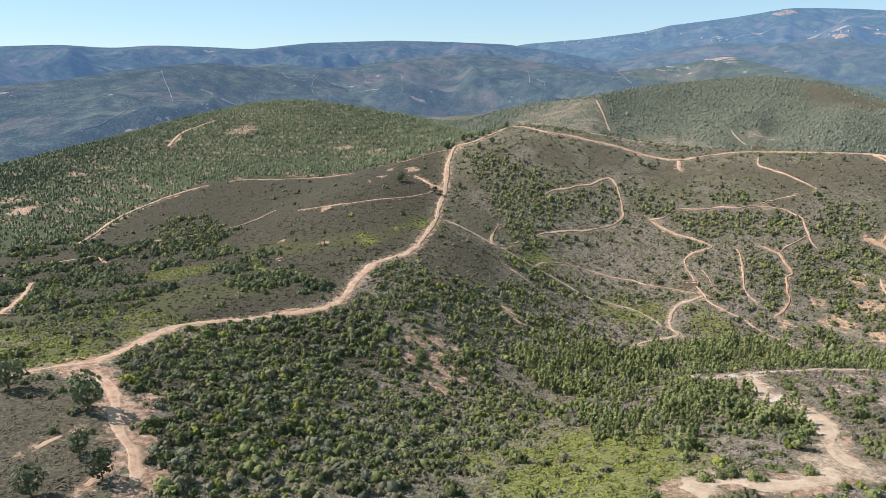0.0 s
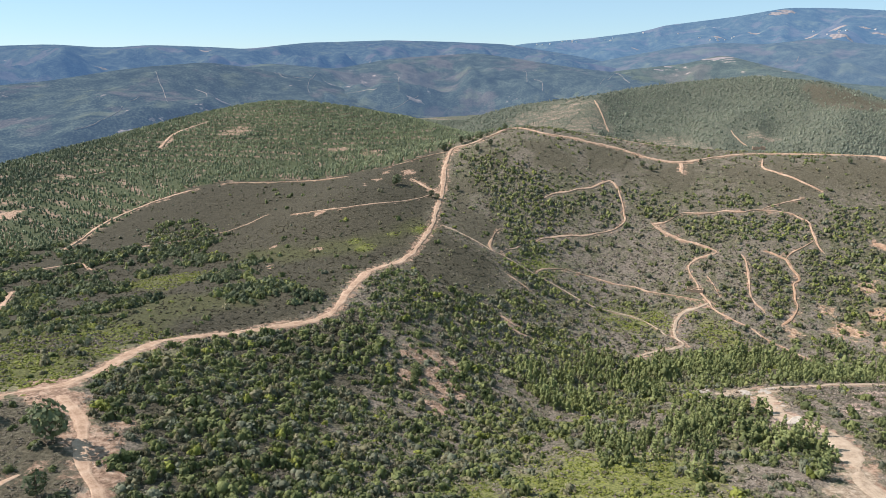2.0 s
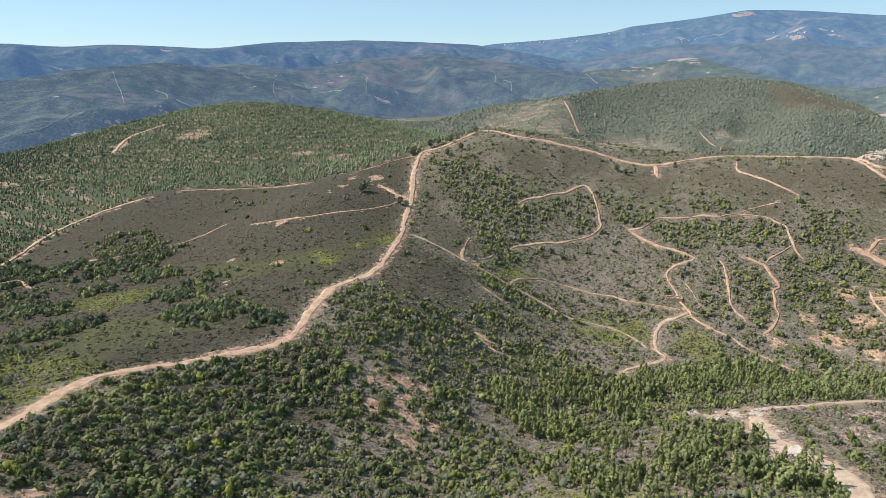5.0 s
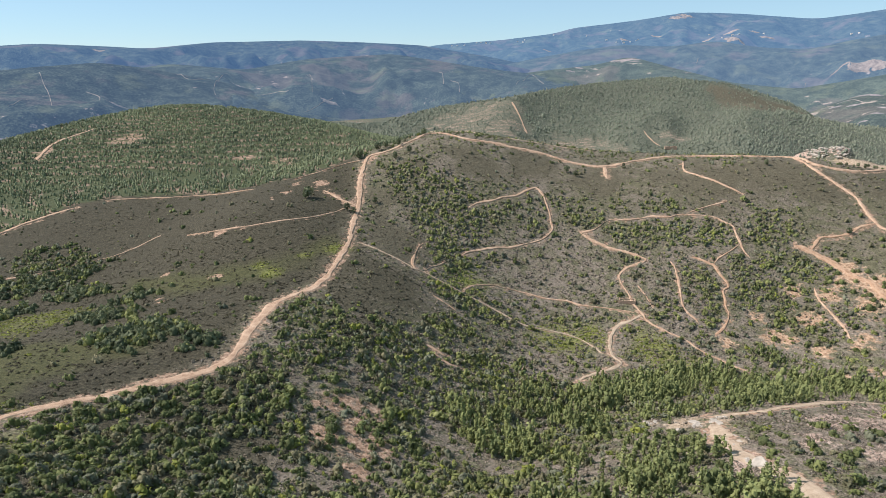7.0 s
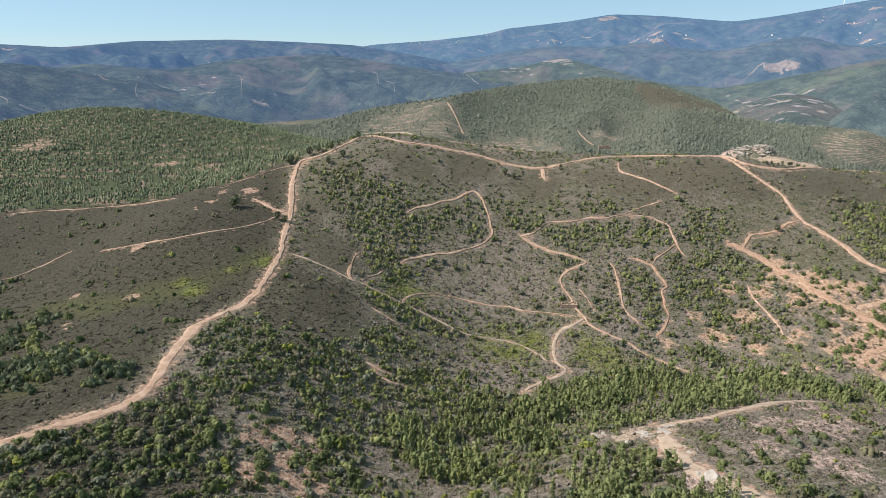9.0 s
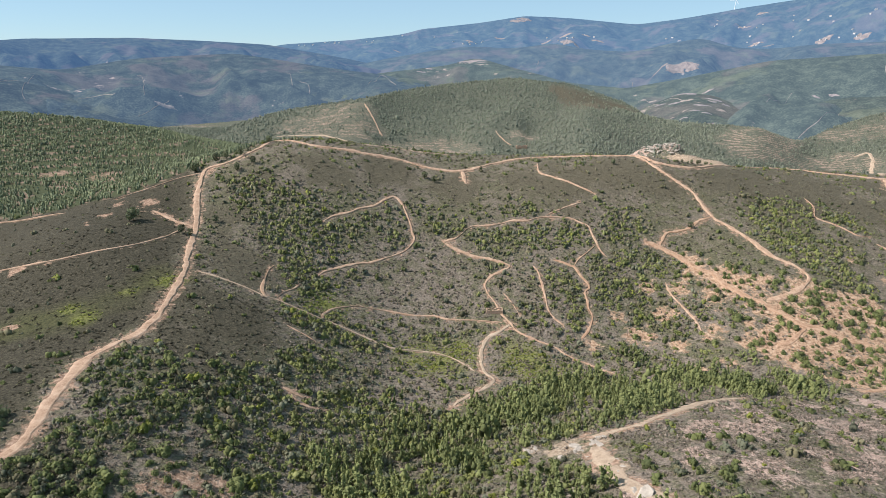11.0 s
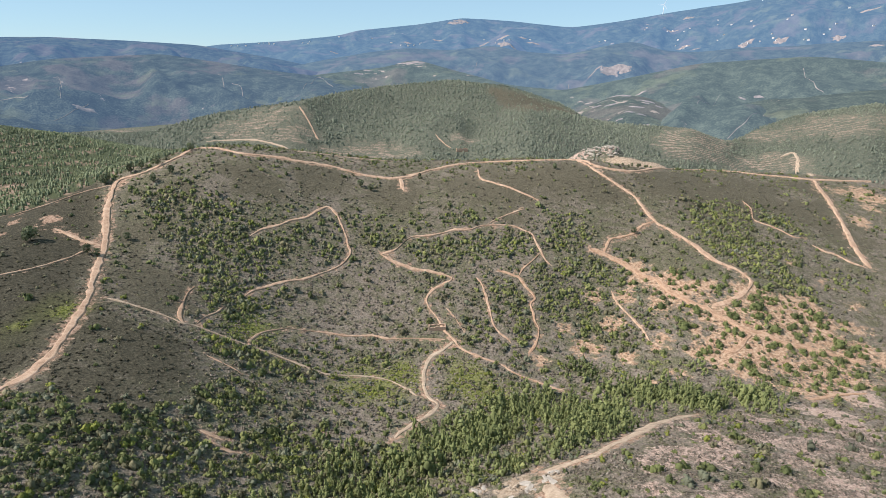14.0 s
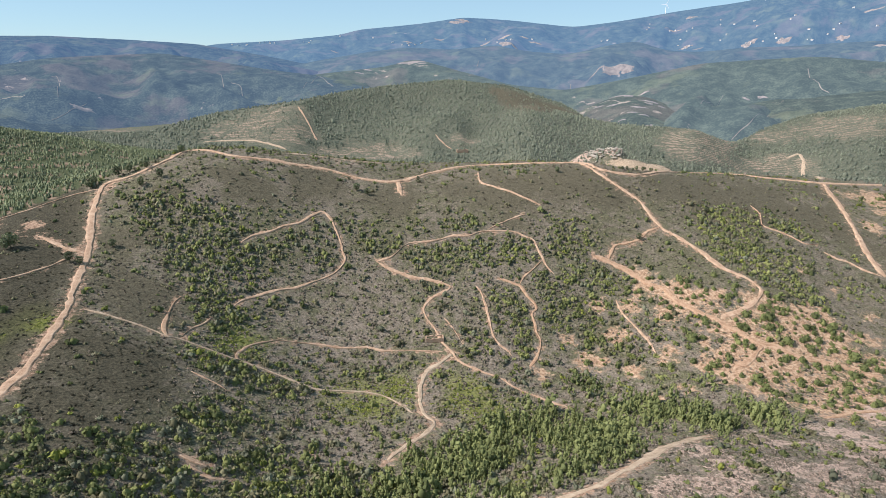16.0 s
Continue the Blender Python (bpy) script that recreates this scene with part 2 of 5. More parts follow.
HOLLOWS = [
    (-428, 47, -11.0, 180, 73, 173),
    (-511, 141, -6.2, 400, 75, 24),
    (-335, 145, -5.9, 245, 72, 134),
    (-45, 189, -10.5, 30, 41, 51),
    (45, 220, -19.2, 85, 40, 61),
    (311, 225, -12.6, 81, 44, 164),
    (200, 287, -10.6, 109, 29, 33),
    (-573, 289, -16.2, 219, 117, 29),
    (86, 345, -9.3, 34, 221, 50),
    (372, 462, -16.0, 34, 20, -10),
    (781, 925, -5.9, 400, 67, 95),
    (-505, 949, -15.4, 183, 121, 100),
    (45, 989, -5.8, 400, 42, 179),
]
# crest lines of the sandy mound and the rocky outcrop behind the ridge
SAND_MOUND = [(430, 545, 50.4), (437, 539, 56.9), (443, 533, 62.2), (448, 528, 62.1), (457, 520, 59.1), (464, 512, 58.1), (473, 503, 54.2)]
ROCKY_MOUND = [(416, 583, 54.4), (425, 576, 61.7), (434, 568, 65.6), (444, 559, 68.4), (451, 553, 68.9), (458, 546, 61.6)]
TERRACED_HILL = [
    (-1.0, 1023, 25),
    (3.3, 1094, 47),
    (6.8, 1144, 61),
    (13.7, 1125, 81),
    (17.1, 1225, 89),
    (22.0, 1325, 99),
    (27.0, 1374, 108),
    (32.0, 1373, 97),
    (36.9, 1322, 65),
    (40.4, 1191, 29),
    (42.8, 1040, 4),
]
SMALL_HILL = [
    (43.2, 1000, 6),
    (44.9, 1039, 33),
    (47.5, 1068, 52),
    (50.3, 1057, 26),
    (52.3, 1216, 35),
    (55.4, 1334, 58),
    (58.3, 1363, 70),
    (60.6, 1381, 81),
]
VALLEY_WOODS = [
    (34.0, 1180, 74),
    (36.9, 1142, 63),
    (38.3, 1142, 56),
    (40.3, 1141, 49),
    (42.2, 1140, 45),
    (44.0, 1140, 45),
    (45.8, 1139, 45),
    (47.5, 1150, 40),
]
QUARRY_HILLS = [
    (32.2, 1543, -18),
    (35.2, 1542, 9),
    (38.1, 1541, 31),
    (39.9, 1591, 53),
    (41.8, 1640, 70),
    (44.1, 1639, 66),
    (46.0, 1589, 47),
    (48.2, 1488, 30),
    (50.3, 1537, 48),
    (51.9, 1586, 63),
    (54.6, 1635, 76),
    (57.6, 1633, 84),
    (60.6, 1681, 95),
    (64.9, 1679, 99),
]
WEST_RIDGE = [
    (-46.3, 1475, 71),
    (-39.5, 1520, 91),
    (-32.9, 1565, 103),
    (-28.8, 1612, 119),
    (-25.3, 1640, 130),
    (-21.2, 1678, 138),
    (-17.5, 1716, 123),
    (-12.2, 1714, 91),
    (-7.6, 1652, 51),
    (-4.0, 1551, 25),
]
MIDDLE_HILLS = [
    (-20.7, 2058, 105),
    (-15.9, 2105, 130),
    (-9.9, 2103, 110),
    (-4.7, 2201, 142),
    (3.0, 2299, 159),
    (8.2, 2198, 128),
    (12.7, 2097, 107),
    (15.5, 2047, 97),
    (19.6, 1947, 64),
    (27.1, 2044, 72),
]
EAST_HILLS = [
    (9.1, 2194, 63),
    (15.3, 2245, 94),
    (21.2, 2445, 119),
    (23.9, 2544, 149),
    (28.2, 2344, 104),
    (32.2, 2043, 74),
    (37.1, 1942, 64),
    (43.1, 1890, 109),
    (47.9, 1888, 145),
    (52.4, 1936, 157),
    (56.2, 1984, 166),
    (60.4, 1982, 153),
    (64.7, 1979, 142),
]
FAR_RIDGE = [
    (-47.0, 3376, 185),
    (-40.2, 3371, 195),
    (-35.3, 3367, 200),
    (-31.7, 3365, 208),
    (-27.9, 3362, 194),
    (-24.9, 3360, 207),
    (-19.2, 3357, 194),
    (-17.4, 3356, 186),
    (-12.0, 3404, 219),
    (-4.5, 3451, 231),
    (0.6, 3449, 221),
    (5.7, 3448, 207),
    (10.7, 3348, 158),
    (18.1, 3047, 80),
]
FOOTHILLS = [
    (11.5, 2895, 93),
    (15.3, 2945, 135),
    (19.7, 2995, 176),
    (23.2, 3044, 199),
    (27.2, 3094, 191),
    (30.7, 3143, 214),
    (34.1, 3093, 185),
    (37.5, 3042, 176),
    (39.9, 3041, 206),
    (42.8, 3090, 237),
    (45.4, 3089, 194),
    (48.0, 3138, 190),
    (51.4, 3186, 211),
    (54.5, 3235, 217),
    (57.5, 3233, 230),
    (60.5, 3232, 238),
    (64.7, 3229, 241),
]
MOUNTAIN = [
    (-1.5, 3743, 88),
    (3.5, 3944, 162),
    (7.1, 4044, 219),
    (12.6, 4145, 247),
    (17.4, 4245, 289),
    (19.3, 4295, 327),
    (24.2, 4344, 366),
    (28.3, 4394, 414),
    (32.1, 4443, 401),
    (37.7, 4442, 359),
    (41.7, 4440, 394),
    (46.1, 4489, 455),
    (50.2, 4537, 500),
    (54.1, 4535, 549),
    (60.0, 4532, 583),
    (65.7, 4529, 530),
]


def lattice(ix, iy, seed):
    n = (ix.astype(np.int64) * 374761393 + iy.astype(np.int64) * 668265263 + seed * 974634777) & 0x7FFFFFFF
    n = ((n ^ (n >> 13)) * 1274126177) & 0x7FFFFFFF
    return ((n ^ (n >> 16)) & 0xFFFF) / 65535.0


def value_noise(x, y, size, seed=0):
    """Smooth noise from 0 to 1 with lumps of the given size."""
    u, v = np.asarray(x, float) / size, np.asarray(y, float) / size
    i, j = np.floor(u), np.floor(v)
    u, v = u - i, v - j
    u, v = u * u * u * (u * (6 * u - 15) + 10), v * v * v * (v * (6 * v - 15) + 10)
    a, b = lattice(i, j, seed), lattice(i + 1, j, seed)
    c, d = lattice(i, j + 1, seed), lattice(i + 1, j + 1, seed)
    return (a * (1 - u) + b * u) * (1 - v) + (c * (1 - u) + d * u) * v


def rough(x, y, size, octaves=4, seed=0):
    """Fractal noise about zero, from -1 to 1."""
    total, gain = 0.0, 0.5
    for k in range(octaves):
        total = total + (2 * value_noise(x + 17.3 * k, y - 9.1 * k, size / 2 ** k, seed + k) - 1) * gain
        gain *= 0.5
    return total


def gullied(x, y, size, octaves=4, seed=0):
    """Ridged noise, 0 in the gullies and 1 on the spurs."""
    total, gain = 0.0, 0.55
    for k in range(octaves):
        total = total + (1 - abs(2 * value_noise(x - 31.0 * k, y + 12.7 * k, size / 2 ** k, seed + 40 + k) - 1) * 2) * gain
        gain *= 0.5
    return total


def bearing(x, y):
    return np.degrees(np.arctan2(x - 15.0, y - 50.0)), np.hypot(x - 15.0, y - 50.0)


def soft_steps(a, rows, column):
    """A smooth line through the rows of a ridge."""
    at, values = [r[0] for r in rows], [r[column] for r in rows]
    return sum(np.interp(a + s, at, values) for s in (-0.7, -0.35, 0.0, 0.35, 0.7)) / 5


def ridge(x, y, rows, front, back, relief, seed):
    """The height of a ridge whose crest runs through rows of (bearing, distance, height)."""
    a, r = bearing(x, y)
    crest, top = soft_steps(a, rows, 1), soft_steps(a, rows, 2)
    away = r - crest
    fall = np.where(away < 0, -away * front, away * back)
    fall = np.sqrt(fall * fall + 36.0) - 6.0
    ramp = np.clip(fall / 60.0, 0.0, 1.0) ** 0.8
    ends = np.clip(rows[0][0] - a, 0, None) + np.clip(a - rows[-1][0], 0, None)
    u, v = np.radians(a) * crest + 90 * rough(x, y, 330.0, 2, seed + 21), 0.32 * away + 60 * rough(x, y, 260.0, 2, seed + 23)
    spurs = 0.5 * (1 - 2 * abs(2 * value_noise(u, v, 330.0, seed + 25) - 1)) + 0.3 * (1 - 2 * abs(2 * value_noise(u, v, 150.0, seed + 27) - 1)) + 0.14 * (1 - 2 * abs(2 * value_noise(u, v, 70.0, seed + 29) - 1))
    lumps = relief * ramp * (0.62 * spurs + 0.25 * gullied(x, y, 260.0, 3, seed) - 0.25 + 0.9 * rough(x, y, 480.0, 3, seed + 3))
    return top - fall - ends * 6.0 + np.minimum(lumps, 0.7 * fall) + 1.5 * rough(x, y, 160.0, 2, seed + 7) + 2.5 * rough(x, y, 60.0, 2, seed + 9) * np.clip(fall / 40.0, 0.25, 1.0)


def mound(x, y, crest, fall):
    """A heap below a crest line of (x, y, height), sloping off to both sides."""
    c = np.array(crest, float)
    way = c[-1, :2] - c[0, :2]
    long = math.hypot(*way)
    way /= long
    u, v = (x - c[0, 0]) * way[0] + (y - c[0, 1]) * way[1], (y - c[0, 1]) * way[0] - (x - c[0, 0]) * way[1]
    at = (c[:, :2] - c[0, :2]) @ way
    top = np.interp(u, at, c[:, 2]) - 1.5 * (np.clip(-u, 0, None) + np.clip(u - long, 0, None))
    return top - fall * (np.sqrt(v * v + 9.0) - 3.0)


def near_land(x, y):
    z = BASE
    for cx, cy, height, long, broad, turn in SPURS + CRESTS + HOLLOWS:
        c, s = math.cos(math.radians(turn)), math.sin(math.radians(turn))
        u, v = (x - cx) * c + (y - cy) * s, (y - cy) * c - (x - cx) * s
        z = z + height * np.exp(-0.5 * ((u / long) ** 2 + (v / broad) ** 2))
    z = np.maximum(z, np.maximum(mound(x, y, SAND_MOUND, 0.62), mound(x, y, ROCKY_MOUND, 0.7) + 1.6 * rough(x, y, 9.0, 2, 17)))
    return z + 0.7 * rough(x, y, 38.0, 3, 3) + 0.22 * rough(x, y, 7.0, 2, 9)


def land(x, y):
    """The height of the ground."""
    x, y = np.asarray(x, float), np.asarray(y, float)
    z = near_land(x, y)
    far = np.clip((np.hypot(x - 15, y - 50) - 620) / 300, 0, 1)
    z = z + far * 9.0 * gullied(x, y, 260.0, 3, 21)
    for rows, front, back, relief, seed in ((TERRACED_HILL, 0.2, 0.25, 44.0, 5), (SMALL_HILL, 0.2, 0.2, 34.0, 6), (VALLEY_WOODS, 0.1, 0.25, 26.0, 8)):
        h = ridge(x, y, rows, front, back, relief, seed)
        z = z + 5.0 * np.logaddexp(0.0, (h - z) / 5.0)
    return z


# far hills: name, crest, (fall in front, fall behind, relief, seed), how far they reach in front and behind
FAR_HILLS = (
    ("backdrop_quarry_hills", QUARRY_HILLS, (0.16, 0.3, 60.0, 17), 420, 350),
    ("backdrop_west_ridge", WEST_RIDGE, (0.17, 0.3, 75.0, 11), 700, 350),
    ("backdrop_middle_hills", MIDDLE_HILLS, (0.16, 0.3, 95.0, 12), 800, 350),
    ("backdrop_east_hills", EAST_HILLS, (0.2, 0.3, 95.0, 13), 850, 350),
    ("backdrop_far_ridge", FAR_RIDGE, (0.12, 0.3, 110.0, 14), 1100, 300),
    ("backdrop_foothills", FOOTHILLS, (0.13, 0.3, 110.0, 16), 800, 300),
    ("backdrop_mountain", MOUNTAIN, (0.2, 0.3, 85.0, 15), 1500, 300),
)


# tracks over the ground: width and the line they follow
TRACKS = {
    "ridge_track": (3.6, [(-107, 134), (-99, 139), (-93, 144), (-91, 154), (-92, 171), (-91, 188), (-84, 199), (-73, 208), (-63, 217), (-51, 223), (-43, 232), (-39, 252), (-35, 276), (-27, 289), (-18, 301), (-10, 328), (-5, 351), (-2, 384), (1, 410), (3, 437), (6, 459), (10, 470), (25, 473), (42, 488), (59, 514), (80, 488), (107, 481), (136, 474), (152, 463), (176, 455), (205, 466), (247, 475), (283, 452), (310, 437), (310, 417), (325, 406), (346, 406), (387, 419), (448, 422), (465, 400), (501, 376), (561, 364)]),
    "ridge_track_south": (3.2, [(-92, 140), (-85, 134), (-79, 128), (-74, 120), (-69, 111), (-63, 104), (-58, 95), (-56, 90)]),
    "spur_track": (3.7, [(176, 455), (171, 436)]),
    "shoulder_track": (3.0, [(307, 435), (304, 410), (307, 390), (310, 378), (308, 365), (306, 353), (308, 341), (310, 329), (311, 315), (312, 307), (316, 299), (317, 290), (312, 286), (302, 283), (288, 282), (280, 283)]),
    "east_track": (3.6, [(497, 376), (473, 355), (456, 335), (436, 314), (420, 297), (409, 283), (404, 274)]),
    "bowl_track_upper": (1.5, [(135, 387), (143, 387), (148, 389), (153, 392), (158, 393), (165, 391), (174, 390), (182, 390), (192, 387), (199, 387), (209, 384), (218, 380), (222, 375), (225, 370), (224, 365), (223, 358), (222, 352), (223, 346)]),
    "bowl_track_middle": (1.7, [(135, 387), (140, 380), (149, 371), (157, 366), (165, 358), (157, 356), (150, 354), (146, 350), (145, 344), (146, 337), (146, 328), (147, 320), (147, 315), (150, 309), (154, 304), (160, 298), (162, 293), (165, 288), (169, 283), (174, 276), (178, 271)]),
    "bowl_track_red": (2.0, [(191, 354), (195, 351), (198, 347), (200, 345), (200, 338), (201, 332), (200, 329), (196, 327), (194, 321), (192, 317), (191, 312), (186, 306), (181, 302), (176, 300)]),
    "bowl_track_red_branch": (1.2, [(200, 346), (206, 350), (214, 353), (222, 357)]),
    "gully_track": (1.3, [(178, 354), (178, 348), (176, 340), (174, 334), (172, 328), (170, 322), (170, 316), (172, 311), (172, 308)]),
    "lower_track": (2.2, [(147, 320), (140, 317), (132, 315), (127, 310), (122, 302), (119, 295), (116, 285), (117, 278), (110, 271), (103, 267), (96, 263), (89, 258)]),
    "valley_path": (1.3, [(0, 354), (7, 350), (14, 346), (20, 343), (25, 340), (29, 337), (33, 337), (39, 334), (46, 331), (53, 328), (59, 326), (65, 323), (73, 318), (80, 313), (89, 311), (99, 309), (106, 304), (110, 297), (113, 286)]),
    "cut_track": (1.6, [(37, 374), (33, 366), (30, 354), (28, 343), (29, 337)]),
    "bowl_track_lower": (1.4, [(144, 322), (138, 325), (128, 330), (118, 334), (112, 338), (104, 340), (97, 342), (92, 344), (82, 346), (73, 347), (67, 345), (60, 341), (55, 335), (53, 330), (55, 327)]),
    "bowl_track_west": (1.5, [(69, 409), (77, 413), (86, 415), (94, 418), (103, 420), (112, 425), (118, 427), (121, 421), (121, 414), (121, 406), (120, 398), (119, 392), (114, 387), (107, 384), (98, 382), (89, 380), (80, 379), (70, 376), (63, 373), (58, 369)]),
    "red_track": (3.4, [(252, 350), (256, 347), (261, 340), (264, 334), (266, 327), (268, 320), (271, 313), (270, 306), (271, 299), (273, 290), (276, 283), (278, 276), (280, 268), (283, 261), (289, 256), (293, 249), (300, 243), (308, 237), (314, 230), (320, 225)]),
    "red_track_loop": (2.2, [(259, 345), (265, 349), (271, 352), (279, 350), (286, 350), (295, 353), (304, 353)]),
    "red_track_lower": (3.0, [(284, 261), (276, 258), (266, 255), (257, 255)]),
    "red_track_east": (2.6, [(258, 214), (265, 213), (275, 212), (291, 208)]),
    "outcrop_track": (3.0, [(193, 215), (172, 212), (147, 204), (131, 200), (121, 201), (113, 204)]),
    "quarry_track": (5.6, [(102, 119), (97, 122), (97, 128), (101, 136), (105, 150), (104, 160), (103, 178), (111, 198)]),
    "quarry_floor_track": (7.4, [(94, 120), (83, 115), (72, 113), (63, 116), (50, 109)]),
    "plantation_track": (3.6, [(-232, 368), (-230, 385), (-228, 411), (-212, 437), (-196, 451), (-184, 459)]),
    "plantation_track_upper": (1.6, [(-168, 469), (-145, 467), (-119, 464), (-98, 461), (-67, 450)]),
    "plantation_track_end": (1.0, [(-43, 455), (-28, 460), (-11, 466), (7, 466)]),
    "west_track": (1.4, [(-185, 369), (-165, 375), (-151, 382), (-136, 387), (-125, 394), (-114, 404)]),
    "patch_track": (2.8, [(-20, 428), (-8, 414), (1, 408)]),
    "hollow_track": (1.8, [(-240, 309), (-235, 315), (-230, 321), (-223, 332), (-214, 339), (-206, 341), (-192, 329)]),
    "hollow_track_west": (2.4, [(-180, 227), (-189, 247), (-202, 273), (-212, 294)]),
    "thicket_track": (2.0, [(-81, 98), (-79, 102), (-77, 109)]),
    "thicket_track_south": (2.0, [(-65, 88), (-64, 96), (-64, 103)]),
    "firebreak": (3.7, [(-276, 614), (-280, 656), (-271, 681), (-259, 701)]),
    "slope_scar": (1.4, [(28, 266), (34, 260), (40, 259)]),
    "slope_scar_lower": (1.6, [(26, 270), (31, 267), (35, 264)]),
    "east_scar": (1.2, [(235, 454), (225, 433), (228, 423), (234, 413), (240, 402), (245, 394)]),
    "bowl_path_east": (1.2, [(245, 321), (242, 313), (241, 306), (240, 296), (239, 289), (235, 279)]),
    "hillside_track_east": (1.1, [(386, 354), (382, 343), (372, 333), (376, 326), (380, 319), (383, 311), (392, 308)]),
    "valley_road": (4.7, [(1179, 995), (1362, 1095), (1612, 1216)]),
    "stream_road": (5.6, [(865, 657), (860, 627), (521, 392)]),
    "terrace_track": (4.6, [(113, 1031), (144, 1029), (180, 1007), (215, 957)]),
    "terrace_track_low": (2.2, [(118, 508), (145, 507), (172, 502), (188, 499)]),
    "terrace_fire_line": (3.3, [(272, 1112), (273, 1073), (271, 1002)]),
    "cottage_track": (2.4, [(444, 951), (438, 910), (441, 889)]),
    "gully_path": (0.8, [(153, 342), (154, 334), (154, 328), (154, 322)]),
    "cut_track_branch": (1.3, [(33, 337), (38, 346), (44, 353), (48, 360)]),
    "slope_path": (0.7, [(34, 316), (39, 312), (44, 308), (47, 304)]),
    "rim_path": (0.9, [(204, 387), (217, 389), (232, 390)]),
    "hillside_track_low": (1.3, [(388, 302), (390, 295), (394, 291), (397, 282), (402, 275)]),
    "plantation_row_track": (1.2, [(-335, 526), (-317, 533), (-303, 543), (-291, 548)]),
    "west_track_upper": (1.4, [(-96, 388), (-81, 379), (-62, 373), (-48, 374), (-31, 379), (-17, 391), (-5, 406)]),
}
# kinds of cover: x, y, radius
BARE_EARTH = [
    (-218, 662, 14), (-211, 669, 12), (-277, 632, 12), (-348, 478, 12), (-319, 448, 12), (-66, 575, 14), (-96, 593, 10), (-48, 544, 10), (-330, 538, 10),
    (-80, 128, 5), (-75, 121, 5), (-70, 121, 3), (-63, 108, 3), (-55, 96, 4), (-57, 93, 4), (-87, 135, 6), (-92, 139, 4), (-7, 213, 4),
    (0, 197, 7), (-10, 199, 5), (6, 196, 6), (-3, 183, 6), (-14, 213, 3), (-24, 440, 6), (-39, 444, 4), (-50, 412, 4), (-44, 425, 3),
    (-95, 141, 6), (-86, 137, 5), (-69, 116, 4), (-71, 128, 3), (32, 268, 3), (67, 270, 2), (-66, 320, 3), (-104, 326, 4), (-87, 304, 3),
    (-95, 339, 3), (-85, 298, 3), (-52, 415, 4), (-74, 373, 3), (-122, 337, 3), (-28, 431, 4),
    (10, 468, 4), (0, 409, 4), (-22, 439, 5), (-26, 434, 4), (-12, 420, 3), (-8, 414, 3),
]
RED_SLOPE = [
    (272, 288, 7), (275, 307, 7), (291, 274, 8), (307, 257, 11), (317, 246, 12), (328, 233, 12), (315, 270, 8), (332, 265, 8), (264, 261, 8),
    (266, 247, 8), (276, 235, 8), (290, 226, 8), (214, 258, 4), (298, 218, 8), (262, 275, 8), (311, 280, 7), (258, 318, 5), (497, 334, 22),
    (482, 348, 14), (453, 314, 9), (286, 270, 7),
]
RED_HALO = [
    (181, 296, 6), (204, 309, 6), (210, 292, 8), (218, 278, 8), (228, 254, 8), (255, 239, 10), (266, 221, 9), (277, 207, 9), (360, 275, 9),
    (361, 256, 10), (356, 293, 7), (263, 295, 14), (274, 269, 16), (286, 248, 16), (325, 251, 16), (241, 280, 10), (308, 281, 10), (250, 313, 9),
    (305, 225, 12), (325, 267, 10), (247, 262, 9), (287, 299, 8), (230, 299, 8), (339, 243, 12), (191, 306, 7), (203, 295, 7), (234, 321, 6),
]
PALE_SLOPE = [
    (126, 174, 8), (157, 181, 10), (182, 181, 10), (205, 177, 10), (212, 165, 10), (142, 161, 10), (158, 157, 10), (174, 152, 10), (207, 205, 12),
    (174, 201, 10), (202, 169, 12), (251, 205, 10), (282, 205, 10), (168, 187, 11), (185, 181, 12), (205, 176, 12), (241, 185, 12), (222, 195, 10),
    (153, 180, 11), (140, 159, 11), (136, 183, 9), (101, 163, 6), (178, 167, 11), (233, 180, 11), (149, 184, 9),
]
SANDY_FLOOR = [
    (438, 530, 9), (446, 522, 9), (455, 513, 8), (464, 504, 7), (440, 536, 7), (363, 435, 17), (374, 420, 8), (366, 432, 10), (344, 421, 9), (376, 425, 8), (337, 422, 6),
    (334, 440, 6), (331, 442, 4), (59, 115, 5), (69, 115, 5), (81, 115, 5), (91, 120, 5), (97, 117, 4), (98, 131, 3), (107, 197, 4),
    (114, 198, 4), (108, 203, 6), (103, 202, 5), (106, 178, 3), (102, 162, 3), (97, 210, 3), (178, 221, 3),
]
THICKET_NEAR = [
    (-12, 128, 14), (-51, 108, 12), (-26, 128, 14), (10, 147, 10), (-48, 135, 14), (-17, 163, 9), (21, 171, 11), (-31, 172, 9), (-44, 167, 9), (41, 179, 11),
    (-59, 160, 9), (-33, 174, 9), (-66, 157, 9), (-73, 154, 10), (-51, 172, 12), (19, 189, 14), (-46, 179, 9), (-70, 174, 10), (-24, 196, 9), (-55, 184, 10),
    (-44, 193, 9), (-47, 192, 10), (-31, 198, 8), (-68, 181, 10), (-58, 189, 9), (-60, 188, 8), (7, 208, 12), (-43, 198, 8),
]
